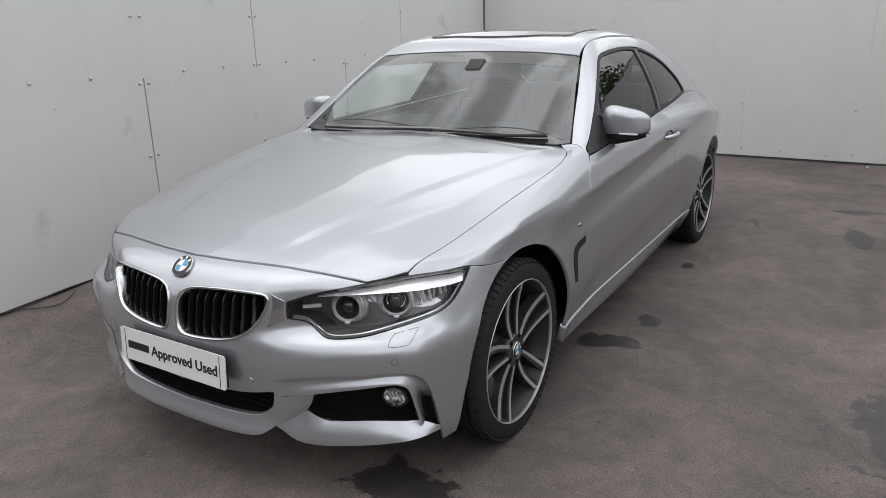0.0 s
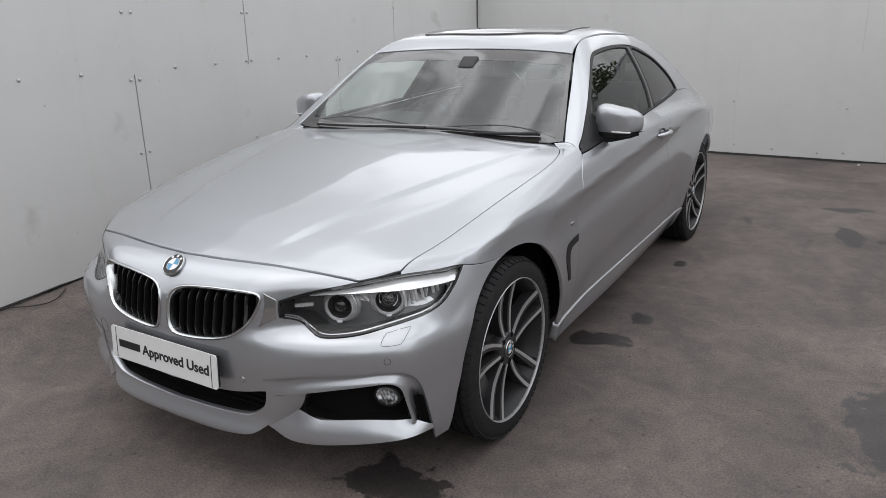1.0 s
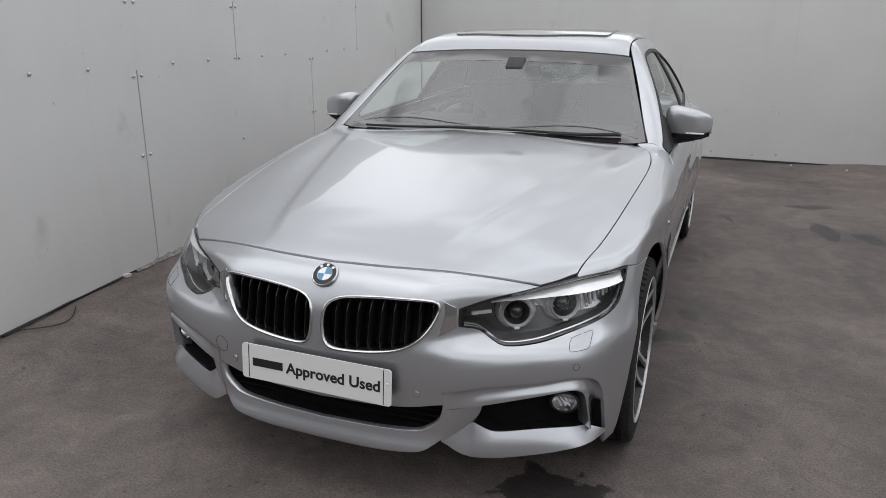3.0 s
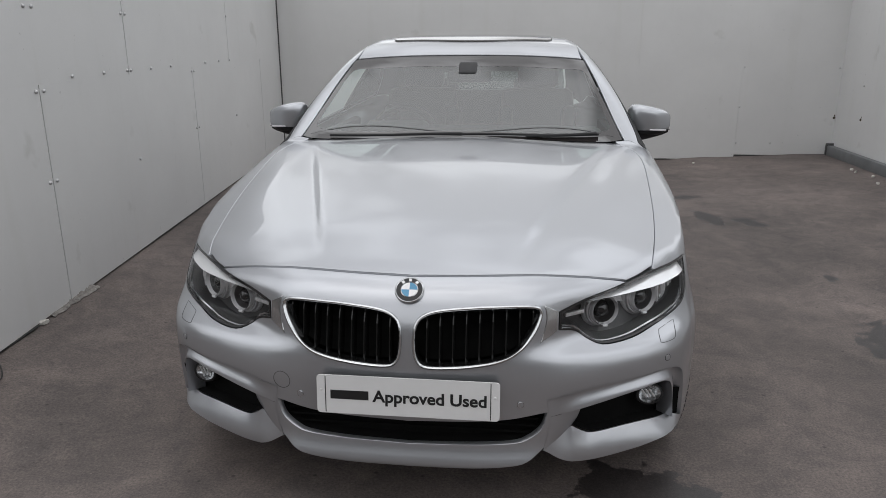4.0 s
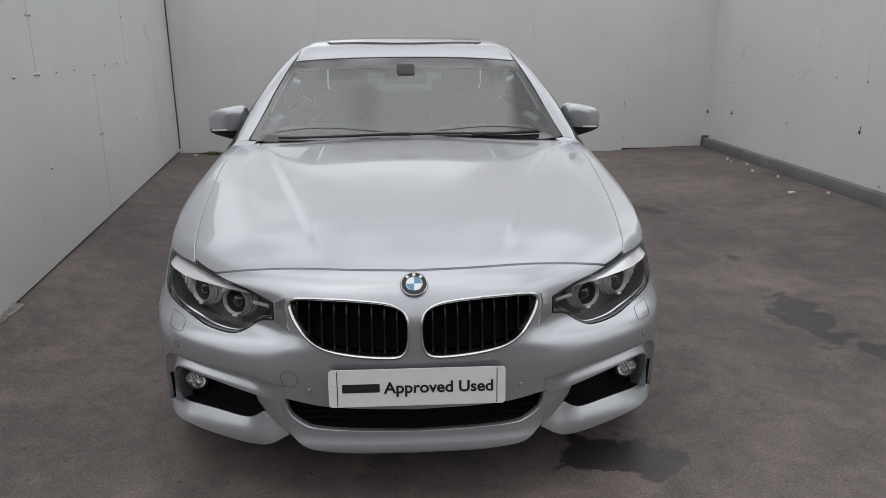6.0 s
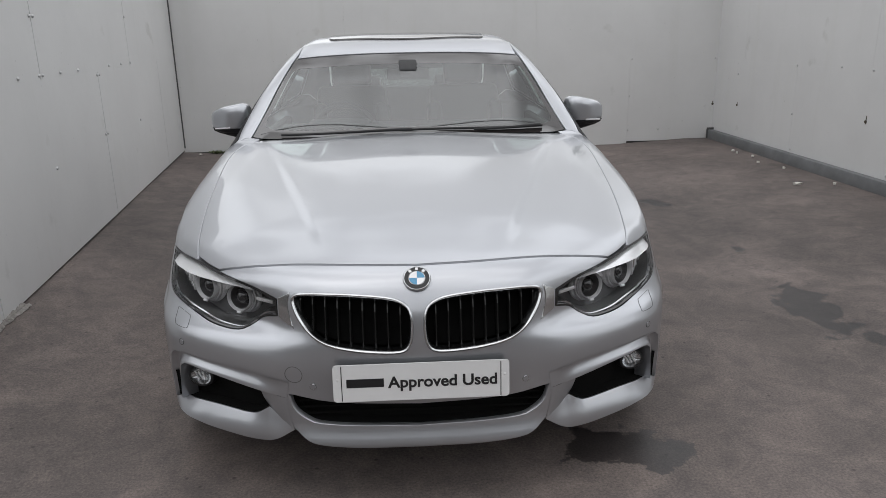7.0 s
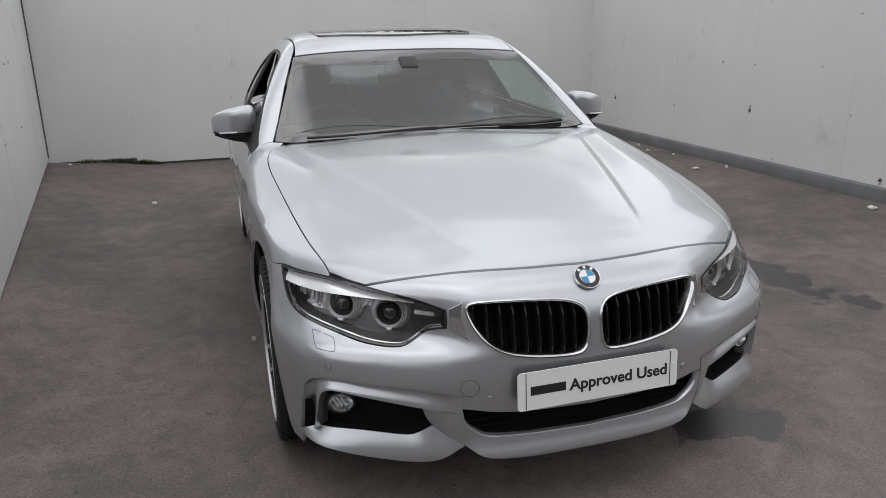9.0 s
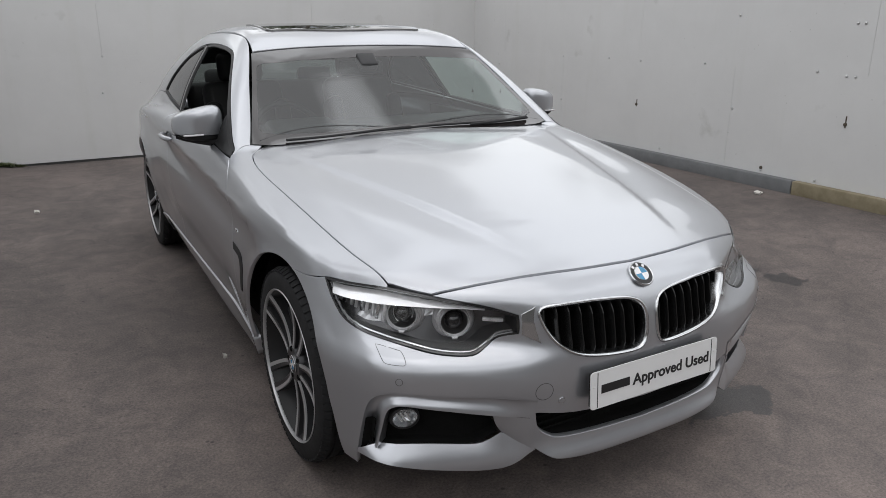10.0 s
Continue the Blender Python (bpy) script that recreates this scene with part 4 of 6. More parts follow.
def bumper_corner():
    n = 72
    top, edge = along(COVE, n), along(MOUTH, n)
    top[0, 0] -= 0.005
    edge[0, 0] -= 0.005
    u = np.linspace(0, 1, n + 1)
    lap = -0.0012 * (u < 0.5 / n)
    down = step(u, 0.70, 0.86)
    deep = 0.020 * step(u, 0.0, 0.18) * (1 - down) + 0.046 * down
    ts = [-0.06, 0, 0.04, 0.10, 0.18, 0.28, 0.40, 0.52, 0.64, 0.76, 0.88, 1.0]
    prof = lambda t: (math.sin(math.pi * min(1, t / 0.6)) ** 0.8 if t < 0.3 else 0.5 + 0.5 * math.cos(math.pi * (t - 0.3) / 0.7)) if 0 < t < 1 else 0.0
    rows = [top + (edge - top) * t for t in ts] + [edge, edge]
    depths = [deep * prof(t) + 0.003 * t * step(u, 0.0, 0.04) - 0.0009 * (t < 0.01) + lap for t in ts] + [0.006 + 0 * u, 0.06 + 0 * u]
    loft("intake_surround", rows, depths, M_PAINT, "silver coved surround of the side intake", angle=50)
    k = int(0.80 * n)
    loft("air_slot", [(top + (edge - top) * t)[k:] for t in (0.05, 0.12, 0.24, 0.38, 0.54)], [(deep * prof(t) * 0.72 - 0.001)[k:] for t in (0.05, 0.12, 0.24, 0.38, 0.54)], M_DARK, "black vertical air slot")
    # web between the lower grille and the side intake
    left = along([("f", 0.405, 0.371), ("f", 0.403, 0.345), ("f", 0.398, 0.305), ("f", 0.388, 0.262)], 16)
    right = along([("f", 0.503, 0.372), ("f", 0.492, 0.338), ("f", 0.476, 0.311)], 16)
    rows = [left + (right - left) * t for t in [-0.05] + list(np.linspace(0, 1, 9))] + [right]
    loft("intake_web", rows, [-0.0009] + [0.030 * t ** 1.3 - 0.0009 * (t == 0) for t in np.linspace(0, 1, 9)] + [0.075], M_PAINT, "silver web beside the lower grille")
    # blade under the intake
    back = np.concatenate([along([("f", 0.388, 0.262), ("f", 0.43, 0.288), ("f", 0.476, 0.311)], 14)[:-1], along(MOUTH_LOW[::-1], 38)[:-1], along([("f", 0.778, 0.276), ("f", 0.798, 0.270), ("f", 0.818, 0.255)], 8)])
    front = np.concatenate([along([("f", 0.388, 0.258), ("f", 0.428, 0.231), ("f", 0.468, 0.213)], 14)[:-1], along([("f", 0.468, 0.213), ("f", 0.51, 0.208), ("f", 0.56, 0.209), ("f", 0.66, 0.219), ("f", 0.76, 0.231)], 38)[:-1], along([("f", 0.76, 0.231), ("f", 0.79, 0.235), ("f", 0.818, 0.240)], 8)])
    v = np.linspace(0, 1, len(back))
    d0 = 0.027 * step(v, 0.0, 0.24) * (1 - step(v, 0.88, 1.0))
    d1 = -0.010 * step(v, 0.0, 0.20) * (1 - 0.8 * step(v, 0.85, 1.0))
    ts = np.linspace(0, 1, 10)
    rows = [back - [0, 0.022]] + [back + (front - back) * t for t in ts] + [front + [0, -0.006], front + [0, -0.012]]
    depths = [d0 + 0.028] + [d0 + (d1 - d0) * t ** 0.92 for t in ts] + [d1 + 0.016, d1 + 0.10]
    loft("bumper_blade", rows, depths, M_PAINT, "silver blade under the side intake", angle=30)


bumper_corner()
hood_loop = outline([HOOD_FRONT, HOOD_LAMP, HOOD_SIDE, HOOD_REAR], "top", 0.018, mirror=True)
CABIN["on"] = False
panel("bonnet", [hood_loop], "top", M_PAINT, CAR, "silver bonnet with soft creases", res=0.015, gap=0.0024, flange=0.02)
CABIN["on"] = True

DOOR_FRONT = [("s", 0.70, 0.922), ("s", 0.635, 0.885), ("s", 0.588, 0.80), ("s", 0.570, 0.60), ("s", 0.560, 0.42), ("s", 0.555, 0.285)]
SILL = [("s", 0.41, 0.278), ("s", 0.555, 0.285)]
A_BASE = [("s", 0.70, 0.922), ("t", 0.780, 0.735), ("t", 0.745, 0.735)]
fender_loop = outline([HOOD_SIDE, [("t", 0.703, 0.722), ("t", 0.745, 0.735)], A_BASE[::-1], DOOR_FRONT, SILL[::-1], [("s", 0.41, 0.278), ("s", 0.390, 0.278)], arch(0.0, -8.7, a_joint), JOINT[::-1], LAMP_TOP[3:][::-1]], "obl", 0.012)
VENT = [[("s", 0.455, 0.447), ("s", 0.431, 0.53), ("s", 0.437, 0.575), ("s", 0.455, 0.600), ("s", 0.495, 0.611), ("s", 0.562, 0.619)], [("s", 0.562, 0.619), ("s", 0.560, 0.588)], [("s", 0.560, 0.588), ("s", 0.520, 0.583), ("s", 0.485, 0.572), ("s", 0.470, 0.53), ("s", 0.484, 0.445)], [("s", 0.484, 0.445), ("s", 0.455, 0.447)]]
panel("fender", [fender_loop], "obl", M_PAINT, CAR, "silver front wing", res=0.022, flip=CAR, hole_flange=0.02, gap=0.0006)
panel("wing_vent", [outline(VENT, "obl", 0.008)], "obl", M_BLACK, CAR, "black air vent in the wing", res=0.012, push=0.0025, gap=0.0, flange=0.004, flip=CAR)

BELT = [("s", 0.70, 0.922), ("s", 1.1, 0.948), ("s", 1.5, 0.967), ("s", 1.87, 0.985)]
DOOR_REAR = [("s", 1.87, 0.985), ("s", 1.875, 0.90), ("s", 1.86, 0.70), ("s", 1.81, 0.45), ("s", 1.78, 0.30)]
door_loop = outline([DOOR_FRONT, [("s", 0.555, 0.285), ("s", 1.2, 0.292), ("s", 1.78, 0.300)], DOOR_REAR[::-1], BELT[::-1]], "side", 0.018)
doors = panel("door", [door_loop], "side", M_PAINT, CAR, "silver car door with a rising crease", res=0.026, flip=CAR, gap=0.0026)
rocker = outline([[("s", 0.40, 0.277), ("s", 1.2, 0.291), ("s", 1.78, 0.299), ("s", 2.44, 0.305)], [("s", 2.44, 0.305), ("s", 2.42, 0.190)], [("s", 2.42, 0.190), ("s", 1.4, 0.185), ("s", 0.40, 0.200)], [("s", 0.40, 0.200), ("s", 0.40, 0.277)]], "side", 0.02)
panel("sill", [rocker], "side", M_PAINT, CAR, "silver side skirt", res=0.024, flip=CAR, push=0.006, flange=0.03)
WIN_BELT2 = [("s", 1.87, 0.985), ("s", 2.2, 1.003), ("s", 2.50, 1.022)]
WIN_REAR = [("s", 2.50, 1.022), ("s", 2.495, 1.065), ("s", 2.43, 1.142), ("s", 2.27, 1.235), ("s", 2.03, 1.302), ("s", 1.75, 1.318), ("s", 1.5, 1.312)]
WIN_FRONT = [("s", 1.5, 1.312), ("s", 1.31, 1.286), ("s", 1.108, 1.180), ("s", 0.918, 1.060), ("s", 0.788, 0.974), ("s", 0.70, 0.922)]
RAIL = [("t", 0.745, 0.735), ("t", 0.706, 0.845), ("t", 0.646, 1.04), ("t", 0.591, 1.21), ("t", 0.562, 1.35), ("t", 0.56, 1.6), ("t", 0.56, 2.0), ("t", 0.552, 2.35), ("t", 0.555, 2.65), ("t", 0.58, 2.95), ("t", 0.582, 3.08), ("t", 0.562, 3.27)]
frame_loop = outline([A_BASE, RAIL, [("t", 0.562, 3.27), ("s", 3.28, 0.922)], [("s", 3.28, 0.922), ("s", 3.1, 0.95), ("s", 2.80, 1.005), ("s", 2.50, 1.022)], WIN_REAR, WIN_FRONT], "obl", 0.012)
panel("pillar_frame", [frame_loop], "obl", M_PAINT, CAR, "silver roof pillar and rail", res=0.02, flip=CAR, gap=0.0008)
panel("pillar_lining", [frame_loop], "obl", M_SEAT, CAR, "dark pillar lining", res=0.03, flip=CAR, gap=0.001, flange=0.0, push=-0.016)
quarter_loop = outline([WIN_BELT2, [("s", 2.50, 1.022), ("s", 2.80, 1.005), ("s", 3.1, 0.95), ("s", 3.5, 0.89), ("s", 3.78, 0.85)], [("s", 3.78, 0.85), ("s", 3.80, 0.6), ("s", 3.70, 0.25)], [("s", 3.70, 0.25), ("s", 3.19, 0.245)], arch(2.81, -14, 184.5), [("s", 2.453, 0.305), ("s", 1.78, 0.300)], DOOR_REAR[::-1]], "obl", 0.018)
panel("quarter_panel", [quarter_loop], "obl", M_PAINT, CAR, "silver rear wing", res=0.03, flip=CAR)
ROOF_FRONT = [("t", a, 1.337 - 0.13 * (1 - math.exp(-(a / 0.42) ** 2))) for a in (0, 0.06, 0.12, 0.2, 0.3, 0.4, 0.5)] + [("t", 0.572, 1.227)]
roof_loop = outline([ROOF_FRONT, [("t", 0.572, 1.227), ("t", 0.560, 1.33), ("t", 0.552, 1.6), ("t", 0.552, 2.0), ("t", 0.547, 2.4), ("t", 0.552, 2.72)], [("t", 0.552, 2.72), ("t", 0.3, 2.77), ("t", 0, 2.79)]], "top", 0.018, mirror=True)
sun_loop = outline([[("t", 0, 1.50), ("t", 0.25, 1.49), ("t", 0.40, 1.465)], [("t", 0.40, 1.465), ("t", 0.425, 1.49), ("t", 0.428, 1.60), ("t", 0.42, 1.86), ("t", 0.40, 1.90)], [("t", 0.40, 1.90), ("t", 0, 1.91)]], "top", 0.018, mirror=True)
panel("roof", [roof_loop, sun_loop], "top", M_PAINT, CAR, "silver car roof", res=0.03)
panel("sunroof", [sun_loop], "top", M_FRIT, CAR, "dark glass sunroof slightly raised", res=0.03, push=0.008)
trunk_loop = outline([[("t", 0, 3.40), ("t", 0.35, 3.38), ("t", 0.56, 3.29)], [("t", 0.56, 3.29), ("t", 0.60, 3.35), ("t", 0.60, 3.74)], [("t", 0.60, 3.74), ("t", 0.3, 3.80), ("t", 0, 3.81)]], "top", 0.03, mirror=True)
panel("boot_lid", [trunk_loop], "top", M_PAINT, CAR, "silver boot lid", res=0.05)
rear_glass = outline([[("t", 0, 2.795), ("t", 0.3, 2.775), ("t", 0.55, 2.725)], [("t", 0.55, 2.725), ("t", 0.578, 3.05), ("t", 0.555, 3.265)], [("t", 0.555, 3.265), ("t", 0.35, 3.35), ("t", 0, 3.375)]], "top", 0.03, mirror=True)
panel("rear_window", [rear_glass], "top", M_REARGLASS, CAR, "tinted rear window", res=0.05)[0].visible_shadow = False

tail = outline([[("r", 0, 0.868), ("r", 0.3, 0.866), ("r", 0.60, 0.856)], [("r", 0.60, 0.856), ("r", 0.672, 0.84), ("r", 0.690, 0.60), ("r", 0.715, 0.26)], [("r", 0.715, 0.26), ("r", 0.3, 0.24), ("r", 0, 0.24)]], "rear", 0.03, mirror=True)
panel("rear_panel", [tail], "rear", M_PAINT, CAR, "plain silver rear panel", res=0.05)

# windscreen with black border
WS = [[("f", 0, 0.956), ("f", 0.4, 0.954), ("f", 0.66, 0.952), ("f", 0.737, 0.960)], [("f", 0.737, 0.960), ("f", 0.706, 1.03), ("f", 0.647, 1.155), ("t", 0.582, 1.218)], [("t", 0.582, 1.218)] + [("t", a, 1.331 - 0.13 * (1 - math.exp(-(a / 0.42) ** 2))) for a in (0.5, 0.4, 0.3, 0.2, 0.12, 0.06, 0)]]
ws = outline(WS, "front", 0.02, mirror=True)
WS_CLEAR = [[("f", 0, 0.977), ("f", 0.4, 0.977), ("f", 0.60, 0.983), ("f", 0.676, 0.993), ("f", 0.690, 1.012)], [("f", 0.690, 1.012), ("f", 0.677, 1.042), ("f", 0.630, 1.150), ("f", 0.598, 1.222), ("f", 0.578, 1.245)], [("f", 0.578, 1.245), ("t", 0.545, 1.156)] + [("t", a, 1.256 - 0.13 * (1 - math.exp(-(a / 0.42) ** 2))) for a in (0.5, 0.4, 0.3, 0.2, 0.12, 0.06, 0)]]
inner = outline(WS_CLEAR, "front", 0.02, mirror=True)
panel("windscreen", [inner], "front", M_GLASS, CAR, "curved clear windscreen with faint green tint", res=0.04, gap=0.0, flange=0.0, push=-0.002)[0].visible_shadow = False
panel("windscreen_border", [ws, offset(inner, 0.005)], "front", M_FRIT, CAR, "black edge band of the windscreen", res=0.03, gap=0.0, flange=0.0, push=-0.0015)

# side glass
FRONT_GLASS = [WIN_FRONT, [("s", 0.70, 0.922), ("s", 1.1, 0.948), ("s", 1.5, 0.967), ("s", 1.80, 0.981)], [("s", 1.80, 0.983), ("s", 1.86, 1.10), ("s", 1.915, 1.308)], [("s", 1.915, 1.308), ("s", 1.75, 1.318), ("s", 1.5, 1.312)]]
REAR_GLASS = [[("s", 1.84, 0.985), ("s", 2.2, 1.003), ("s", 2.50, 1.022)], [("s", 2.50, 1.022), ("s", 2.495, 1.065), ("s", 2.43, 1.142), ("s", 2.27, 1.235), ("s", 2.03, 1.302), ("s", 1.95, 1.303)], [("s", 1.95, 1.303), ("s", 1.90, 1.12), ("s", 1.84, 0.985)]]
fg = outline(FRONT_GLASS, "side", 0.016)
rg = outline(REAR_GLASS, "side", 0.016)
for name, lp, mat, label in (("side_window", fg, M_SIDEGLASS, "clear door window glass"), ("quarter_window", rg, M_TINT, "tinted fixed side window")):
    li = offset(lp, 0.015)
    if name == "side_window":
        made = panel(name, [li], "side", mat, CAR, label, res=0.05, gap=0.0, flange=0.0, push=-0.006)
    else:
        made = panel(name, [li], "side", mat, CAR, label, res=0.05, gap=0.0, flange=0.0, push=-0.006, flip=CAR)
    for g in made:
        g.visible_shadow = False
    panel("window_trim", [lp, li], "side", M_BLACK, CAR, "black window surround", res=0.02, gap=0.0005, flange=0.012, push=0.001, flip=CAR)
PILLAR_B = outline([[("s", 1.80, 0.985), ("s", 1.86, 1.10), ("s", 1.91, 1.305)], [("s", 1.91, 1.305), ("s", 1.96, 1.30)], [("s", 1.96, 1.30), ("s", 1.905, 1.11), ("s", 1.85, 0.987)], [("s", 1.85, 0.987), ("s", 1.80, 0.985)]], "side", 0.016)
panel("middle_pillar", [PILLAR_B], "side", M_GLOSSBLACK, CAR, "black middle pillar cover", res=0.02, gap=0, push=0.0, flip=CAR)


# dark inner body that closes the gaps
def inner_shell():
    bm = bmesh.new()
    box(bm, (1.50, 0.36, 0.50), pose(0, 0.62, 0.55))
    box(bm, (0.98, 0.80, 0.45), pose(0, 0.0, 0.46))
    box(bm, (0.70, 0.22, 0.24), pose(0, -0.48, 0.55))
    box(bm, (1.48, 1.9, 0.10), pose(0, 1.45, 0.23))
    box(bm, (1.10, 1.3, 0.5), pose(0, 3.05, 0.5))
    box(bm, (1.15, 0.28, 0.55), pose(0, 3.48, 0.52))
    part("inner_body", bm, M_DARK, CAR, "dark structure inside the body")
    for s in (-1, 1):
        for cy in (0.0, 2.81):
            bm = bmesh.new()
            r, n = 0.395, 26
            rows = []
            for i in range(n + 1):
                an = radians(-25 + 230 * i / n)
                rows.append([bm.verts.new((s * x, cy + ARCH_Y + r * math.cos(an), 0.335 + r * math.sin(an))) for x in (0.50, 0.825 if cy < 1 else 0.79)])
            for p, q in zip(rows, rows[1:]):
                bm.faces.new((p[0], p[1], q[1], q[0]))
            cen = bm.verts.new((s * 0.50, cy, 0.325))
            for p, q in zip(rows, rows[1:]):
                bm.faces.new((p[0], q[0], cen))
            part("wheel_arch_liner", bm, M_DARK, CAR, "black wheel arch liner")


inner_shell()

# ---- the car: wheels ----
def build_wheel(side, cy):
    """Wheel: local z is outwards along the axle."""
    w = new("wheel")
    w.parent = CAR
    w.matrix_basis = Matrix.Translation((side * (0.770 if cy < 1 else 0.755), cy, 0.330)) @ Matrix.Rotation(radians(90 * side), 4, "Y") @ Matrix.Rotation(radians(44 if side > 0 else -20), 4, "Z")
    tagged(w, "five double-spoke alloy wheel with a low-profile tyre")
    I = Matrix.Identity(4)
    bm = bmesh.new()
    R = 0.331
    prof = [(0.256, 0.098), (0.266, 0.106), (0.285, 0.1065), (0.305, 0.103), (0.320, 0.096), (0.3275, 0.086), (0.3295, 0.078)]
    for k, z in enumerate((0.060, 0.022, -0.022, -0.060)):
        prof += [(0.331, z + 0.006), (0.324, z + 0.005), (0.324, z - 0.005), (0.331, z - 0.006)]
    prof += [(0.3295, -0.080), (0.320, -0.103), (0.305, -0.112), (0.262, -0.110), (0.250, -0.098)]
    lathe(bm, prof, I, 96)
    # shoulder blocks
    for i in range(72):
        an = 2 * math.pi * i / 72
        box(bm, (0.008, 0.020, 0.026), Matrix.Rotation(an, 4, "Z") @ Matrix.Translation((0.3255, 0, 0.087)) @ Matrix.Rotation(radians(-25), 4, "Y"))
    part("tyre", bm, M_TYRE, w, "black low-profile tyre", smooth=True, angle=30)
    bm = bmesh.new()
    lathe(bm, [(0.2565, 0.094), (0.2605, 0.100), (0.2625, 0.1055), (0.2612, 0.1075), (0.2588, 0.1065), (0.2560, 0.096)], I, 96, closed=True)
    part("rim_edge", bm, M_RIM, w, "bright machined rim edge", smooth=True, angle=40)
    bm = bmesh.new()
    lathe(bm, [(0.2565, 0.097), (0.248, 0.085), (0.238, 0.06), (0.222, 0.02), (0.218, -0.04), (0.236, -0.09), (0.25, -0.1)], I, 72)
    part("rim_barrel", bm, M_BARREL, w, "dark grey rim barrel", smooth=True)

    def spoke(bm, r0, r1, t0, t1, w0, w1, zz0, zz1, bow, depth):
        """A curved bar from radius r0 at angle t0 to r1 at t1."""
        n, rings = 10, []
        for i in range(n + 1):
            u = i / n
            r = r0 + (r1 - r0) * u
            t = t0 + (t1 - t0) * (u ** 0.75)
            z = zz0 + (zz1 - zz0) * u + bow * math.sin(math.pi * u)
            hw = 0.5 * (w0 + (w1 - w0) * u)
            c = Vector((r * math.cos(t), r * math.sin(t), z))
            tn = Vector((-math.sin(t), math.cos(t), 0))
            rings.append([bm.verts.new(c + tn * hw), bm.verts.new(c - tn * hw), bm.verts.new(c - tn * hw * 1.1 - Vector((0, 0, depth))), bm.verts.new(c + tn * hw * 1.1 - Vector((0, 0, depth)))])
        for a, b in zip(rings, rings[1:]):
            for k in range(4):
                bm.faces.new((a[k], a[(k + 1) % 4], b[(k + 1) % 4], b[k]))
        bm.faces.new(rings[0])
        bm.faces.new(rings[-1])

    # five pairs of hollow-faced spokes: dark flanks, bright edges
    for i in range(5):
        base = 2 * math.pi * i / 5
        for s in (-1, 1):
            bm = bmesh.new()
            spoke(bm, 0.050, 0.255, base + s * 0.30, base + s * 0.150, 0.018, 0.030, 0.080, 0.099, -0.012, 0.045)
            sp = part("spoke", bm, M_RIMDARK, w, "dark grey wheel spoke")
            bm = bmesh.new()
            spoke(bm, 0.056, 0.2555, base + s * 0.36, base + s * 0.182, 0.010, 0.014, 0.082, 0.1005, -0.012, 0.006)
            part("spoke_face", bm, M_RIM, sp, "bright machined spoke edge")
    bm = bmesh.new()
    lathe(bm, [(0.0001, 0.082), (0.036, 0.082), (0.058, 0.083), (0.064, 0.076), (0.068, 0.04), (0.05, 0.0)], I, 40)
    part("hub", bm, M_RIMDARK, w, "dark grey wheel hub", smooth=True)
    cap = roundel(0.032, w, "centre_cap")
    cap.matrix_basis = Matrix.Translation((0, 0, 0.083))
    for i in range(5):
        an = 2 * math.pi * (i + 0.5) / 5
        bm = bmesh.new()
        lathe(bm, [(0.0001, 0.090), (0.006, 0.090), (0.0105, 0.087), (0.0115, 0.07)], Matrix.Translation((0.052 * math.cos(an), 0.052 * math.sin(an), -0.004)), 6)
        part("wheel_bolt", bm, M_DARK, w, "dark wheel bolt")
    bm = bmesh.new()
    lathe(bm, [(0.07, 0.03), (0.165, 0.03), (0.165, 0.005), (0.07, 0.005)], I, 60, closed=True)
    lathe(bm, [(0.0001, 0.045), (0.072, 0.045), (0.075, 0.0)], I, 40)
    part("brake_disc", bm, M_DISC, w, "steel brake disc")
    bm = bmesh.new()
    box(bm, (0.075, 0.17, 0.07), Matrix.Rotation(radians(100 * side + 160), 4, "Z") @ Matrix.Translation((0.165, 0, 0.02)), bevel=0.015)
    part("brake_caliper", bm, M_LAMPDARK, w, "grey brake caliper", smooth=True)
    bm = bmesh.new()
    lathe(bm, [(0.004, 0.11), (0.004, 0.085), (0.0001, 0.085)], Matrix.Translation((0.228, 0.06, -0.01)), 8)
    part("valve", bm, M_BLACK, w)
    return w


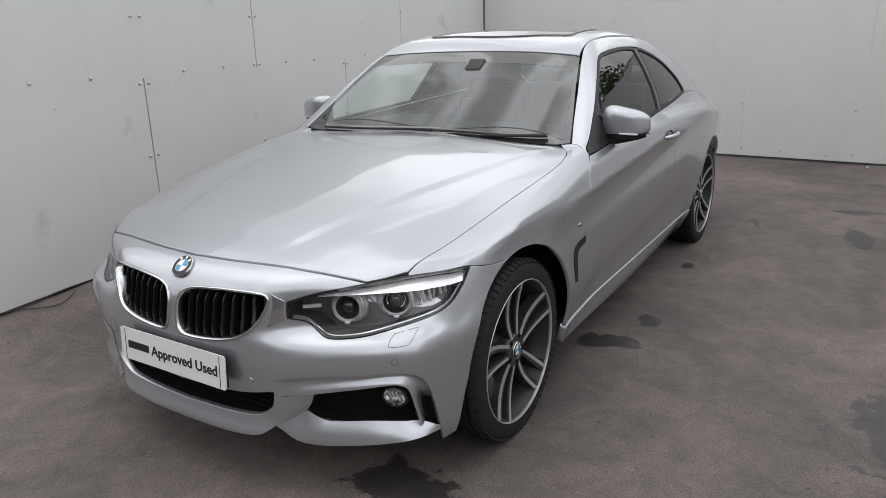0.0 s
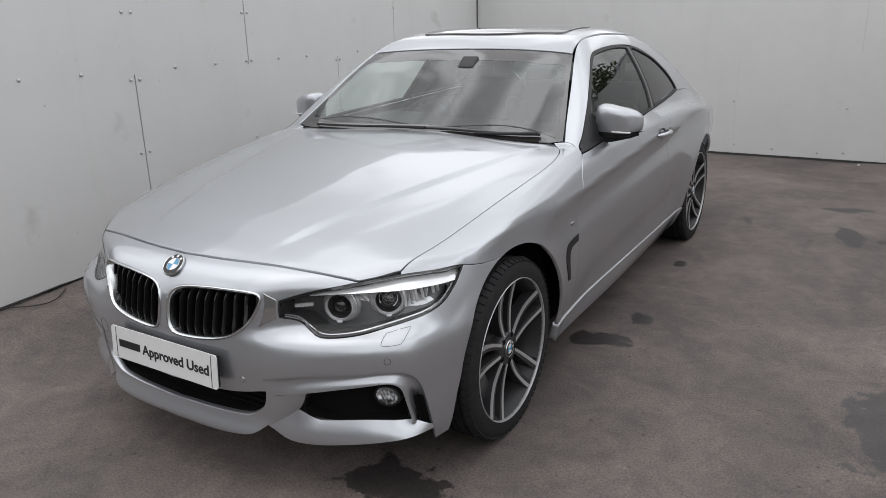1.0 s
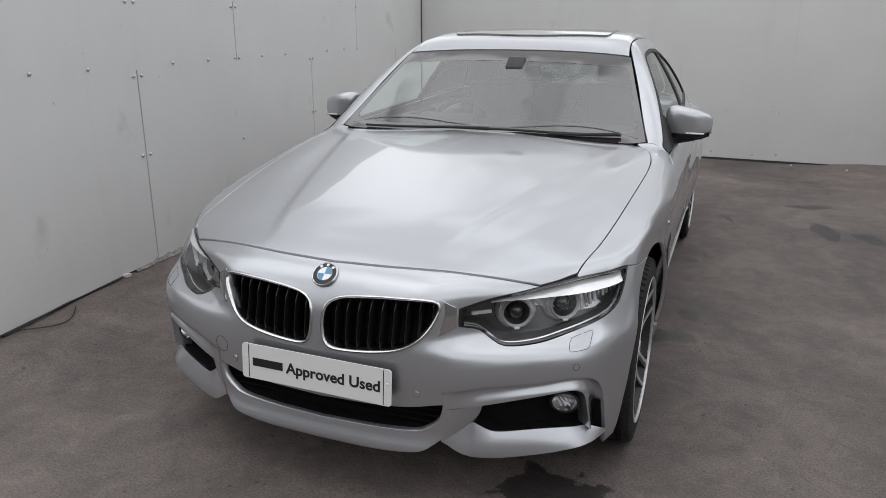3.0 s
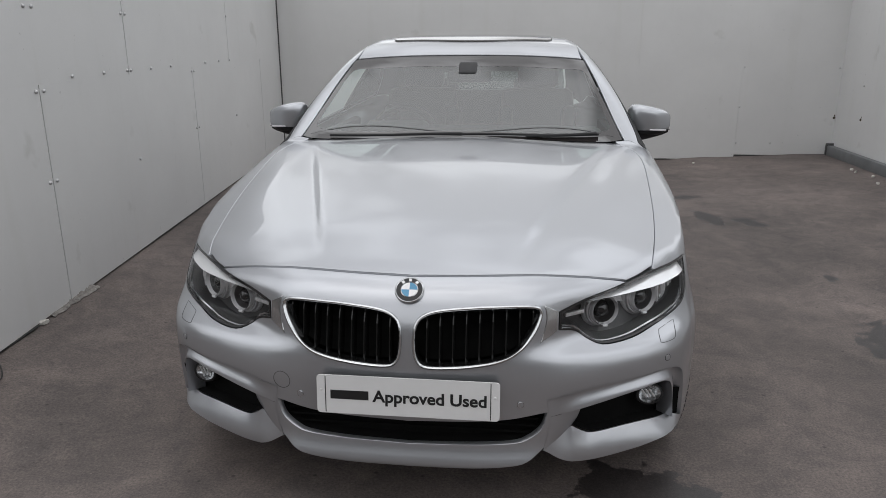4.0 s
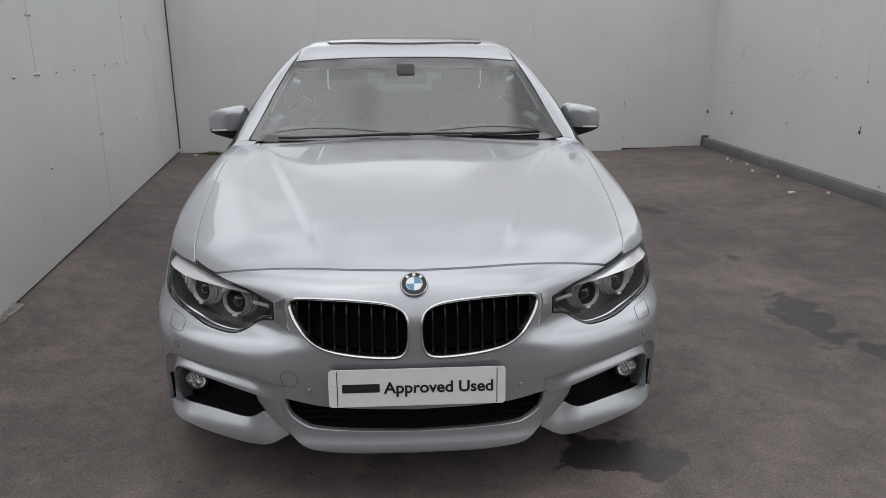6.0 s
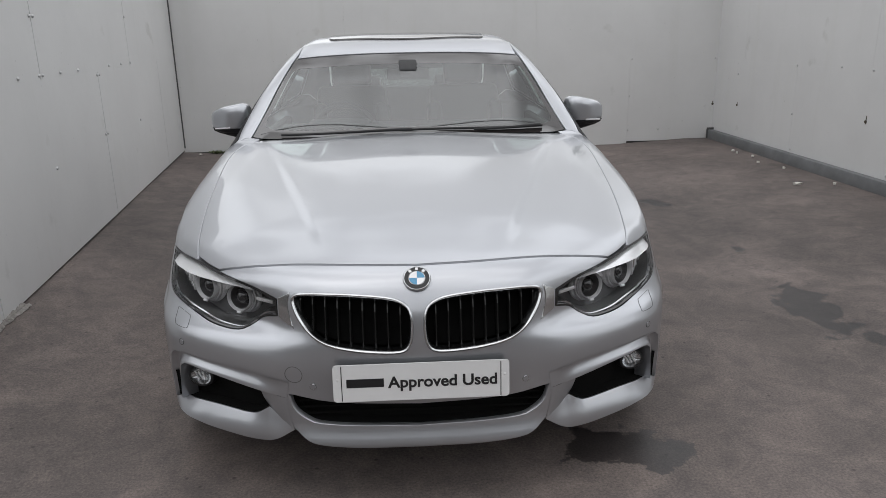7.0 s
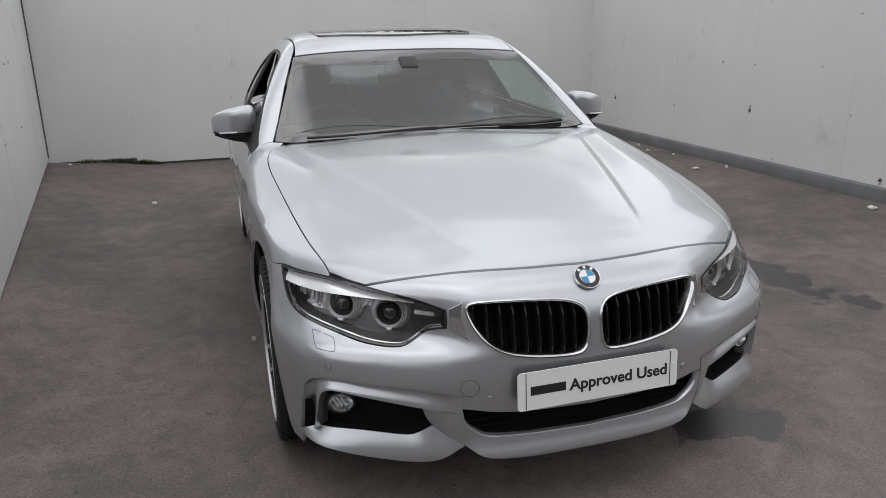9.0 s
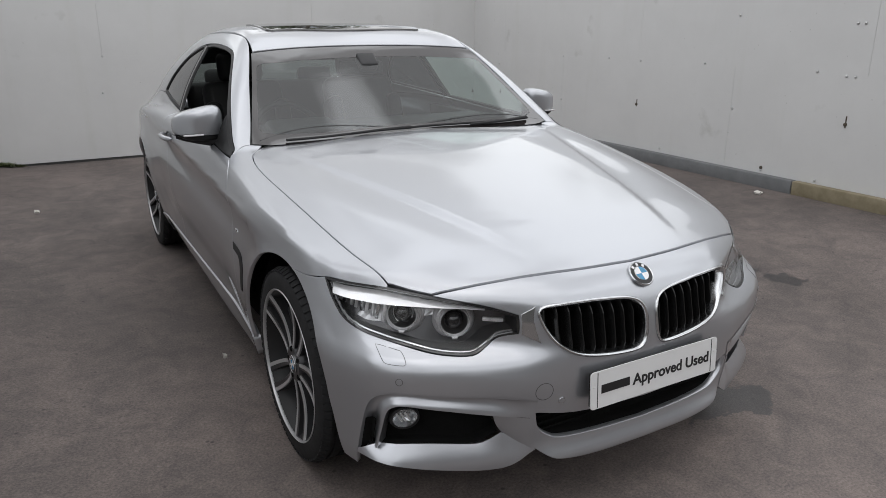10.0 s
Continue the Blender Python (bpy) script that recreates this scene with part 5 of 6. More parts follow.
def roundel(r, parent, name):
    """Round badge: dark ring, chrome edge, four quarters in white and blue, pale marks on the ring. Faces local z."""
    ob = new(name)
    ob.parent = parent
    tagged(ob, "round enamel badge with blue and white quarters")
    I = Matrix.Identity(4)
    bm = bmesh.new()
    lathe(bm, [(0.0001, 0.004), (0.55 * r, 0.004), (0.9 * r, 0.0034), (0.94 * r, 0.002), (0.94 * r, -0.003)], I, 40)
    p = part("badge_ring", bm, M_INK, ob, "black badge ring", smooth=True)
    bm = bmesh.new()
    lathe(bm, [(0.90 * r, 0.0042), (0.95 * r, 0.0052), (r, 0.003), (r, -0.003), (0.90 * r, -0.003)], I, 40, closed=True)
    part("badge_edge", bm, M_CHROME, ob, "chrome badge edge", smooth=True)
    bm = bmesh.new()
    lathe(bm, [(0.54 * r, 0.0042), (0.57 * r, 0.0050), (0.60 * r, 0.0042)], I, 40)
    part("badge_inner_edge", bm, M_CHROME, ob, smooth=True)
    for q in range(4):
        bm = bmesh.new()
        c = bm.verts.new((0, 0, 0.0046))
        vs = [bm.verts.new((0.545 * r * math.cos(radians(90 * q + 90 * i / 10)), 0.545 * r * math.sin(radians(90 * q + 90 * i / 10)), 0.0046)) for i in range(11)]
        for a, b in zip(vs, vs[1:]):
            bm.faces.new((c, a, b))
        part("badge_quarter", bm, M_BLUE if q % 2 == 0 else M_ENAMEL, ob)
    for an in (50, 90, 130):
        bm = bmesh.new()
        box(bm, (0.20 * r, 0.22 * r, 0.0012), Matrix.Rotation(radians(an), 4, "Z") @ Matrix.Translation((0.75 * r, 0, 0.0040)) @ Matrix.Rotation(radians(90), 4, "Z"))
        part("badge_mark", bm, M_ENAMEL, ob)
    return ob


for side in (1, -1):
    for cy in (0.0, 2.81):
        build_wheel(side, cy)


# ---- the car: grille, badge, plate ----
def facing(p, n, up=(0, 0, 1)):
    """Pose on the skin: local z along the normal, local y upwards."""
    z = Vector(n).normalized()
    x = Vector(up).cross(z).normalized()
    y = z.cross(x)
    m = Matrix((x, y, z)).transposed().to_4x4()
    m.translation = Vector(p)
    return m


bp = lift("front", [(0.0, 0.722)])
b_n = gradient(bp)[0]
badge = roundel(0.041, CAR, "badge")
badge.matrix_basis = facing(bp[0] + b_n * 0.003, b_n)

for s in (1, -1):
    g = new("kidney_grille")
    g.parent = CAR
    tagged(g, "black slatted grille in a chrome surround")
    kp, kn = on_skin(kid, "cyl")
    kp, kn = kp * [s, 1, 1], kn * [s, 1, 1]
    if s < 0:
        kp, kn = kp[::-1], kn[::-1]
    bead("surround", kp, kn, [(0.003, -0.012), (0.004, 0.001), (0.002, 0.005), (-0.002, 0.006), (-0.005, 0.003), (-0.007, -0.004), (-0.008, -0.030), (0.0, -0.030)], M_CHROME, g, "satin chrome grille surround")
    # back mesh
    bm = bmesh.new()
    c = kp.mean(0) + np.array([0, 0.060, 0])
    ring = [bm.verts.new(tuple(q + np.array([0, 0.060, 0]))) for q in kp]
    cv = bm.verts.new(tuple(c))
    for i in range(len(ring)):
        bm.faces.new((ring[i], ring[(i + 1) % len(ring)], cv))
    part("mesh", bm, M_DARK, g, "black grille backing")
    for k in range(9):
        a = 0.052 + 0.0365 * k
        # heights of the opening at this width
        xs = np.abs(kp[:, 0])
        top, bot = -9, 9
        for i in range(len(xs)):
            j = (i + 1) % len(xs)
            if (xs[i] - a) * (xs[j] - a) <= 0 and xs[i] != xs[j]:
                z = kp[i, 2] + (kp[j, 2] - kp[i, 2]) * (a - xs[i]) / (xs[j] - xs[i])
                top, bot = max(top, z), min(bot, z)
        if top - bot < 0.03:
            continue
        n = 15
        bm = bmesh.new()
        rows = []
        ftop = lift("front", [(s * a, bot + (top - bot) * i / (n - 1)) for i in range(n)])
        for i in range(n):
            u = i / (n - 1)
            y0 = ftop[i, 1] + 0.012 + 0.008 * math.sin(math.pi * u) + 0.022 * max(0, (u - 0.72) / 0.28) ** 1.5 + 0.010 * max(0, (0.16 - u) / 0.16)
            z = ftop[i, 2]
            rows.append([bm.verts.new((s * a + dx, y0 + dy, z)) for dx, dy in ((-0.0016, 0.0), (0.0016, 0.0), (0.0045, 0.010), (0.0045, 0.05), (-0.0045, 0.05), (-0.0045, 0.010))])
        for p, q in zip(rows, rows[1:]):
            for i in range(6):
                bm.faces.new((p[i], p[(i + 1) % 6], q[(i + 1) % 6], q[i]))
        bm.faces.new(rows[0])
        bm.faces.new(rows[-1])
        part("slat", bm, M_SLAT, g)


def plate():
    """Show plate on a black holder: a bar stands for the maker's name."""
    pl = new("number_plate")
    pl.parent = CAR
    tagged(pl, "white dealer show plate with black lettering")
    pl.matrix_basis = Matrix.Translation((0.004, -0.800, 0.443)) @ Matrix.Rotation(radians(90 - 4), 4, "X")
    bm = bmesh.new()
    box(bm, (0.496, 0.105, 0.016), Matrix.Translation((0, -0.001, -0.0095)), bevel=0.003)
    part("plate_holder", bm, M_BLACK, pl, "black plate holder")
    bm = bmesh.new()
    edge = [(cx + 0.011 * math.cos(radians(a0 + 15 * i)), cy + 0.011 * math.sin(radians(a0 + 15 * i))) for cx, cy, a0 in ((0.245, 0.0455, 0), (-0.245, 0.0455, 90), (-0.245, -0.0455, 180), (0.245, -0.0455, 270)) for i in range(7)]
    low, high = [bm.verts.new((x, y, -0.001)) for x, y in edge], [bm.verts.new((x, y, 0.0025)) for x, y in edge]
    bm.faces.new(high)
    for i in range(len(edge)):
        j = (i + 1) % len(edge)
        bm.faces.new((low[i], low[j], high[j], high[i]))
    part("plate_face", bm, M_WHITE, pl, "white plate face", smooth=True, angle=40)
    for x in (-0.231, 0.231):
        bm = bmesh.new()
        box(bm, (0.0022, 0.106, 0.001), Matrix.Translation((x, 0, 0.0029)))
        part("plate_line", bm, M_INK, pl)
    for x in (-0.243, 0.243):
        bm = bmesh.new()
        lathe(bm, [(0.0001, 0.0045), (0.003, 0.004), (0.004, 0.002)], Matrix.Translation((x, 0.012, 0.0)), 10)
        part("plate_screw", bm, M_WHITE, pl)
    # maker's name as a plain bar, then the words
    bm = bmesh.new()
    box(bm, (0.108, 0.026, 0.0008), Matrix.Translation((-0.163, 0.0, 0.0030)))
    part("name_bar", bm, M_INK, pl, "black bar in place of the maker's name")
    cu = bpy.data.curves.new("lettering", "FONT")
    cu.body = "Approved Used"
    cu.size = 0.0475
    cu.extrude = 0.0004
    cu.offset = 0.0012
    cu.align_x, cu.align_y = "LEFT", "CENTER"
    tmp = bpy.data.objects.new("words_curve", cu)
    scene.collection.objects.link(tmp)
    bpy.context.view_layer.update()
    me = bpy.data.meshes.new_from_object(tmp.evaluated_get(bpy.context.evaluated_depsgraph_get()))
    bpy.data.objects.remove(tmp)
    bpy.data.curves.remove(cu)
    xs = [v.co.x for v in me.vertices]
    k = 0.318 / (max(xs) - min(xs))
    x0 = min(xs)
    for v in me.vertices:
        v.co.x = (v.co.x - x0) * k - 0.098
        v.co.y -= 0.002
        v.co.z += 0.0031
    me.materials.append(M_INK)
    ob = new("lettering", me)
    ob.parent = pl
    tagged(ob, "black printed words")


plate()

# black backing of the lower intakes, fog lamps, sensors
def bowl(name, loop, dom, depth, mat, label, flip=None, back_off=0.012):
    p = lift(dom, offset(loop, -0.006))
    for s in ((1, -1) if flip else (1,)):
        bm = bmesh.new()
        q = p * [s, 1, 1]
        q = q + np.array([0, back_off, 0])
        ring = [bm.verts.new(tuple(v)) for v in q]
        back = [bm.verts.new((v[0] * 0.98, v[1] + depth, v[2])) for v in q]
        for i in range(len(ring)):
            j = (i + 1) % len(ring)
            bm.faces.new((ring[i], ring[j], back[j], back[i]))
        bmesh.ops.triangle_fill(bm, edges=[bm.edges.get((back[i], back[(i + 1) % len(back)])) for i in range(len(back))], use_beauty=True)
        part(name, bm, mat, CAR, label)


bowl("lower_grille", intake, "cyl", 0.06, M_DARK, "black lower air intake")
bowl("side_intake", scoop, "cyl", 0.04, M_DARK, "black side intake insert", flip=True, back_off=0.048)
bm = bmesh.new()
for k in range(3):
    box(bm, (0.74, 0.006, 0.006), pose(0, -0.70, 0.300 + 0.022 * k))
part("intake_bar", bm, M_DARK, CAR, "black intake mesh bars")

for s in (1, -1):
    fl = new("fog_lamp")
    fl.parent = CAR
    tagged(fl, "round clear fog lamp in the bumper intake")
    fl.matrix_basis = Matrix.Translation((s * 0.703, -0.532, 0.358)) @ Matrix.Rotation(radians(14 * s), 4, "Z") @ Matrix.Rotation(radians(80), 4, "X") @ Matrix.Diagonal((0.98, 0.74, 0.86, 1))
    I = Matrix.Identity(4)
    bm = bmesh.new()
    lathe(bm, [(0.037, 0.012), (0.044, 0.010), (0.047, -0.02), (0.037, -0.02)], I, 32, closed=True)
    part("bezel", bm, M_BLACK, fl, "black lamp bezel", smooth=True)
    bm = bmesh.new()
    lathe(bm, [(0.0001, -0.015), (0.015, -0.012), (0.028, -0.004), (0.037, 0.008)], I, 32)
    part("reflector", bm, M_CHROME, fl, "satin lamp reflector", smooth=True)
    for x in (-0.016, -0.004, 0.009):
        bm = bmesh.new()
        box(bm, (0.006, 0.040, 0.006), Matrix.Translation((x, 0.002, 0.004)) @ Matrix.Rotation(radians(25), 4, "Z"), bevel=0.002)
        part("lens_rib", bm, M_REFLECT, fl)
    bm = bmesh.new()
    lathe(bm, [(0.0001, 0.018), (0.02, 0.016), (0.037, 0.010)], I, 32)
    part("lens", bm, M_LENS, fl, "clear lens", smooth=True).visible_shadow = False


def disc(view, a, z, r, name, label, mat, edge=None, push=0.0005):
    for s in (1, -1):
        c = skin([(view, a, z)])
        n = gradient(c)[0]
        ob = new(name)
        ob.parent = CAR
        tagged(ob, label)
        ob.matrix_basis = facing(c[0] * [s, 1, 1], n * [s, 1, 1])
        bm = bmesh.new()
        lathe(bm, [(0.0001, 0.0016), (r * 0.8, 0.0014), (r * 0.86, 0.0004), (r * 0.86, -0.004)], Matrix.Identity(4), 24)
        part("sensor_face", bm, mat, ob, smooth=True)
        bm = bmesh.new()
        lathe(bm, [(r * 0.86, 0.0006), (r, 0.0010), (r * 1.03, -0.003)], Matrix.Identity(4), 24)
        part("sensor_ring", bm, edge or M_JOINT, ob, smooth=True)


disc("f", 0.316, 0.415, 0.0105, "parking_sensor", "small round parking sensor in the bumper", M_PAINT, M_CHROME)
disc("f", 0.740, 0.499, 0.0105, "parking_sensor", "small round parking sensor in the bumper", M_PAINT)


def skin_line(name, pts, dom, width, mat, label, closed=True, flip=True):
    p = run(flat(dom, skin(pts)), 0.006)
    if closed:
        p = p[:-1]
    q, n = on_skin(p, dom)
    bead(name, q, n, [(width / 2, -0.001), (width / 2, 0.0005), (-width / 2, 0.0005), (-width / 2, -0.001)], mat, CAR, label, closed=closed, flip=CAR if flip else None)


skin_line("washer_cover", [("f", 0.715, 0.571), ("f", 0.738, 0.577), ("f", 0.762, 0.582), ("f", 0.766, 0.580), ("f", 0.767, 0.564), ("f", 0.765, 0.547), ("f", 0.761, 0.545), ("f", 0.740, 0.543), ("f", 0.721, 0.543), ("f", 0.717, 0.546), ("f", 0.714, 0.560), ("f", 0.715, 0.571)], "cyl", 0.0016, M_JOINT, "headlamp washer flap outline")
p_tow = [(math.cos(radians(360 * i / 16)), math.sin(radians(360 * i / 16))) for i in range(17)]
skin_line("tow_eye_cover", [("f", -0.372 + 0.026 * c, 0.452 + 0.026 * s) for c, s in p_tow], "cyl", 0.0018, M_JOINT, "round tow eye cover outline", flip=False)

# ---- the car: headlamps ----
def tilted(p, yaw, pitch=0):
    return Matrix.Translation(p) @ Matrix.Rotation(radians(yaw), 4, "Z") @ Matrix.Rotation(radians(90 + pitch), 4, "X")


lamp_loop = outline([LAMP_TOP, LAMP_OUT, LAMP_IN], "cyl", 0.010)
for s in (1, -1):
    hl = new("headlamp")
    hl.parent = CAR
    tagged(hl, "twin-ring clear headlamp with a chrome brow")
    v, f = triangulate([offset(lamp_loop, 0.003)], 0.018)
    p = lift("cyl", v)
    n = gradient(p)
    q = p * [s, 1, 1]
    fa, fb, fc_ = p[f[:, 0]], p[f[:, 1]], p[f[:, 2]]
    if np.mean(np.sum(np.cross(fb - fa, fc_ - fa) * n[f[:, 0]], 1)) < 0:
        f = f[:, ::-1]
    ff = f if s > 0 else f[:, ::-1]
    ob = mesh_from("lens", q, ff.tolist(), M_LENS, hl, "clear headlamp cover", n * [s, 1, 1])
    ob.visible_shadow = False
    # bowl behind the lens
    lp = lift("cyl", lamp_loop)
    bm = bmesh.new()
    ring = [bm.verts.new((s * w[0], w[1] + 0.004, w[2])) for w in lp]
    back = [bm.verts.new((s * w[0] * 0.97, w[1] + 0.085, w[2])) for w in lp]
    for i in range(len(ring)):
        j = (i + 1) % len(ring)
        bm.faces.new((ring[i], ring[j], back[j], back[i]))
    bmesh.ops.triangle_fill(bm, edges=[bm.edges.get((back[i], back[(i + 1) % len(back)])) for i in range(len(back))], use_beauty=True)
    part("housing", bm, M_LAMPDARK, hl, "dark grey lamp housing")
    # black rubber edge
    ln, lnn = on_skin(lamp_loop, "cyl")
    a, b = ln * [s, 1, 1], lnn * [s, 1, 1]
    if s < 0:
        a, b = a[::-1], b[::-1]
    bead("seal", a, b, [(0.001, -0.010), (0.001, 0.0012), (-0.005, 0.0012), (-0.006, -0.010)], M_GLOSSBLACK, hl, "black lamp seal")
    # bright brow under the upper edge, following the lens
    top = run(flat("cyl", line(LAMP_TOP, 0.012)), 0.012)[6:]
    k = len(top)
    rows = []
    for j in range(5):
        w = j / 4
        uv = np.array([(q[0], q[1] - 0.006 - w * (0.006 + 0.034 * min(1.0, 1.6 * i / (k - 1)) * (1 - 0.35 * max(0, 2 * i / (k - 1) - 1)))) for i, q in enumerate(top)])
        rows.append(on_skin(uv, "cyl", -0.020 + 0.016 * w)[0])
    bm = bmesh.new()
    rv = [[bm.verts.new((s * c[0], c[1], c[2])) for c in r] for r in rows]
    for a_, b_ in zip(rv, rv[1:]):
        for i in range(k - 1):
            bm.faces.new((a_[i], a_[i + 1], b_[i + 1], b_[i]))
    part("brow", bm, M_BROW, hl, "bright light-guide brow", smooth=True, angle=60)
    # lower light guide lip
    lowpts = run(flat("cyl", line(LAMP_OUT, 0.012)), 0.012)[2:-1]
    inn = lowpts.copy()
    for i in range(len(inn)):
        inn[i] = inn[i] + np.array([0, 0.009])
    tp, tn = on_skin(inn, "cyl", -0.012)
    a, b = tp * [s, 1, 1], tn * [s, 1, 1]
    bead("lower_trim", a, b, [(0.0022, -0.004), (0.0022, 0.002), (-0.0022, 0.002), (-0.0022, -0.004)], M_CHROME, hl, "thin bright lower edge", closed=False)
    # faceted chrome reflector behind the projectors, with a dark floor below it
    wall_top = run(flat("cyl", line(LAMP_TOP, 0.012)), 0.012)[8:]
    mt = len(wall_top)
    rows = []
    for w in (0.0, 0.35, 0.7, 1.0):
        uv = np.array([(q[0], q[1] - 0.020 - w * (0.008 + 0.062 * min(1.0, 1.9 * i / (mt - 1)) * (1 - 0.30 * max(0, 2 * i / (mt - 1) - 1)))) for i, q in enumerate(wall_top)])
        rows.append(on_skin(uv, "cyl", -0.068 + 0.006 * w)[0])
    bm = bmesh.new()
    rv = [[bm.verts.new((s * c[0], c[1] + 0.0022 * ((i + j) % 2), c[2])) for i, c in enumerate(r)] for j, r in enumerate(rows)]
    for a_, b_ in zip(rv, rv[1:]):
        for i in range(mt - 1):
            bm.faces.new((a_[i], a_[i + 1], b_[i + 1], b_[i]))
    part("reflector_wall", bm, M_REFLECT, hl, "faceted bright reflector")
    # two projector units with rings
    for cx, cy, cz, r, yaw in ((0.553, -0.556, 0.630, 0.043, 24), (0.676, -0.470, 0.645, 0.045, 36)):
        m = tilted((s * cx, cy, cz), s * yaw, -4)
        un = new("projector")
        un.parent = hl
        un.matrix_basis = m
        bm = bmesh.new()
        lathe(bm, [(r * 0.88, -0.008), (r * 0.89, 0.001), (r * 0.915, 0.004), (r * 0.935, -0.001), (r * 0.96, -0.001), (r * 0.985, 0.006), (r * 1.02, 0.002), (r * 1.03, -0.008), (r * 0.94, -0.010)], Matrix.Identity(4), 40, closed=True)
        part("light_ring", bm, M_RING, un, "pale frosted light ring", smooth=True)
        bm = bmesh.new()
        lathe(bm, [(r * 0.88, -0.006), (r * 0.80, -0.016), (r * 0.66, -0.026)], Matrix.Identity(4), 40)
        part("projector_bezel", bm, M_LAMPDARK, un, "dark bezel", smooth=True)
        bm = bmesh.new()
        lathe(bm, [(r * 1.42, -0.034), (r * 1.36, -0.026), (r * 1.24, -0.022), (r * 1.20, -0.014), (r * 1.12, -0.012), (r * 1.09, -0.008), (r * 1.02, -0.008)], Matrix.Identity(4), 40)
        part("projector_collar", bm, M_REFLECT, un, "bright collar", smooth=True)
        bm = bmesh.new()
        lathe(bm, [(r * 0.62, -0.028), (r * 0.56, -0.016), (r * 0.42, -0.007), (r * 0.2, -0.002), (0.0001, 0.0)], Matrix.Identity(4), 32)
        part("projector_lens", bm, M_GLOSSBLACK, un, "dark glass projector lens", smooth=True)
        bm = bmesh.new()
        box(bm, (0.017, 0.009, 0.010), Matrix.Translation((0, -r * 1.06, 0.004)) @ Matrix.Rotation(radians(-35), 4, "X"), bevel=0.003)
        part("ring_foot", bm, M_RING, un, "bright foot of the light ring")
    # inner tapering reflector towards the grille
    bm = bmesh.new()
    box(bm, (0.060, 0.010, 0.012), Matrix.Translation((s * 0.462, -0.612, 0.640)) @ Matrix.Rotation(radians(s * 24), 4, "Z") @ Matrix.Rotation(radians(-s * 6), 4, "Y"), bevel=0.003)
    part("inner_reflector", bm, M_REFLECT, hl, "bright inner reflector", smooth=True)
    # outer side lamp reflectors
    for i in range(9):
        u = i / 8 * 3.4
        bm = bmesh.new()
        box(bm, (0.0095, 0.008, 0.060 - 0.0085 * u), tilted((s * (0.718 + 0.0215 * u), -0.444 + 0.039 * u + 0.005 * (i % 2), 0.652 + 0.007 * u), s * (46 + 4 * u + 14 * (-1) ** i)) @ Matrix.Rotation(radians(90), 4, "X") @ Matrix.Rotation(radians(s * 10), 4, "Y"), bevel=0.002)
        part("side_reflector", bm, M_CHROME if i % 3 == 1 else M_REFLECT, hl, "bright ribbed side reflector", smooth=True)

# chrome wedge between grille and headlamp
WEDGE = [[("f", 0.372, 0.690), ("f", 0.412, 0.668)], [("f", 0.412, 0.668), ("f", 0.412, 0.610)], [("f", 0.412, 0.610), ("f", 0.396, 0.600), ("f", 0.364, 0.584)], [("f", 0.364, 0.584), ("f", 0.374, 0.62), ("f", 0.379, 0.655), ("f", 0.372, 0.690)]]
wedge = outline(WEDGE, "cyl", 0.010)
panel("grille_corner", [wedge], "cyl", M_CHROME, CAR, "satin chrome grille corner", res=0.015, push=0.003, gap=0.001, flip=CAR)

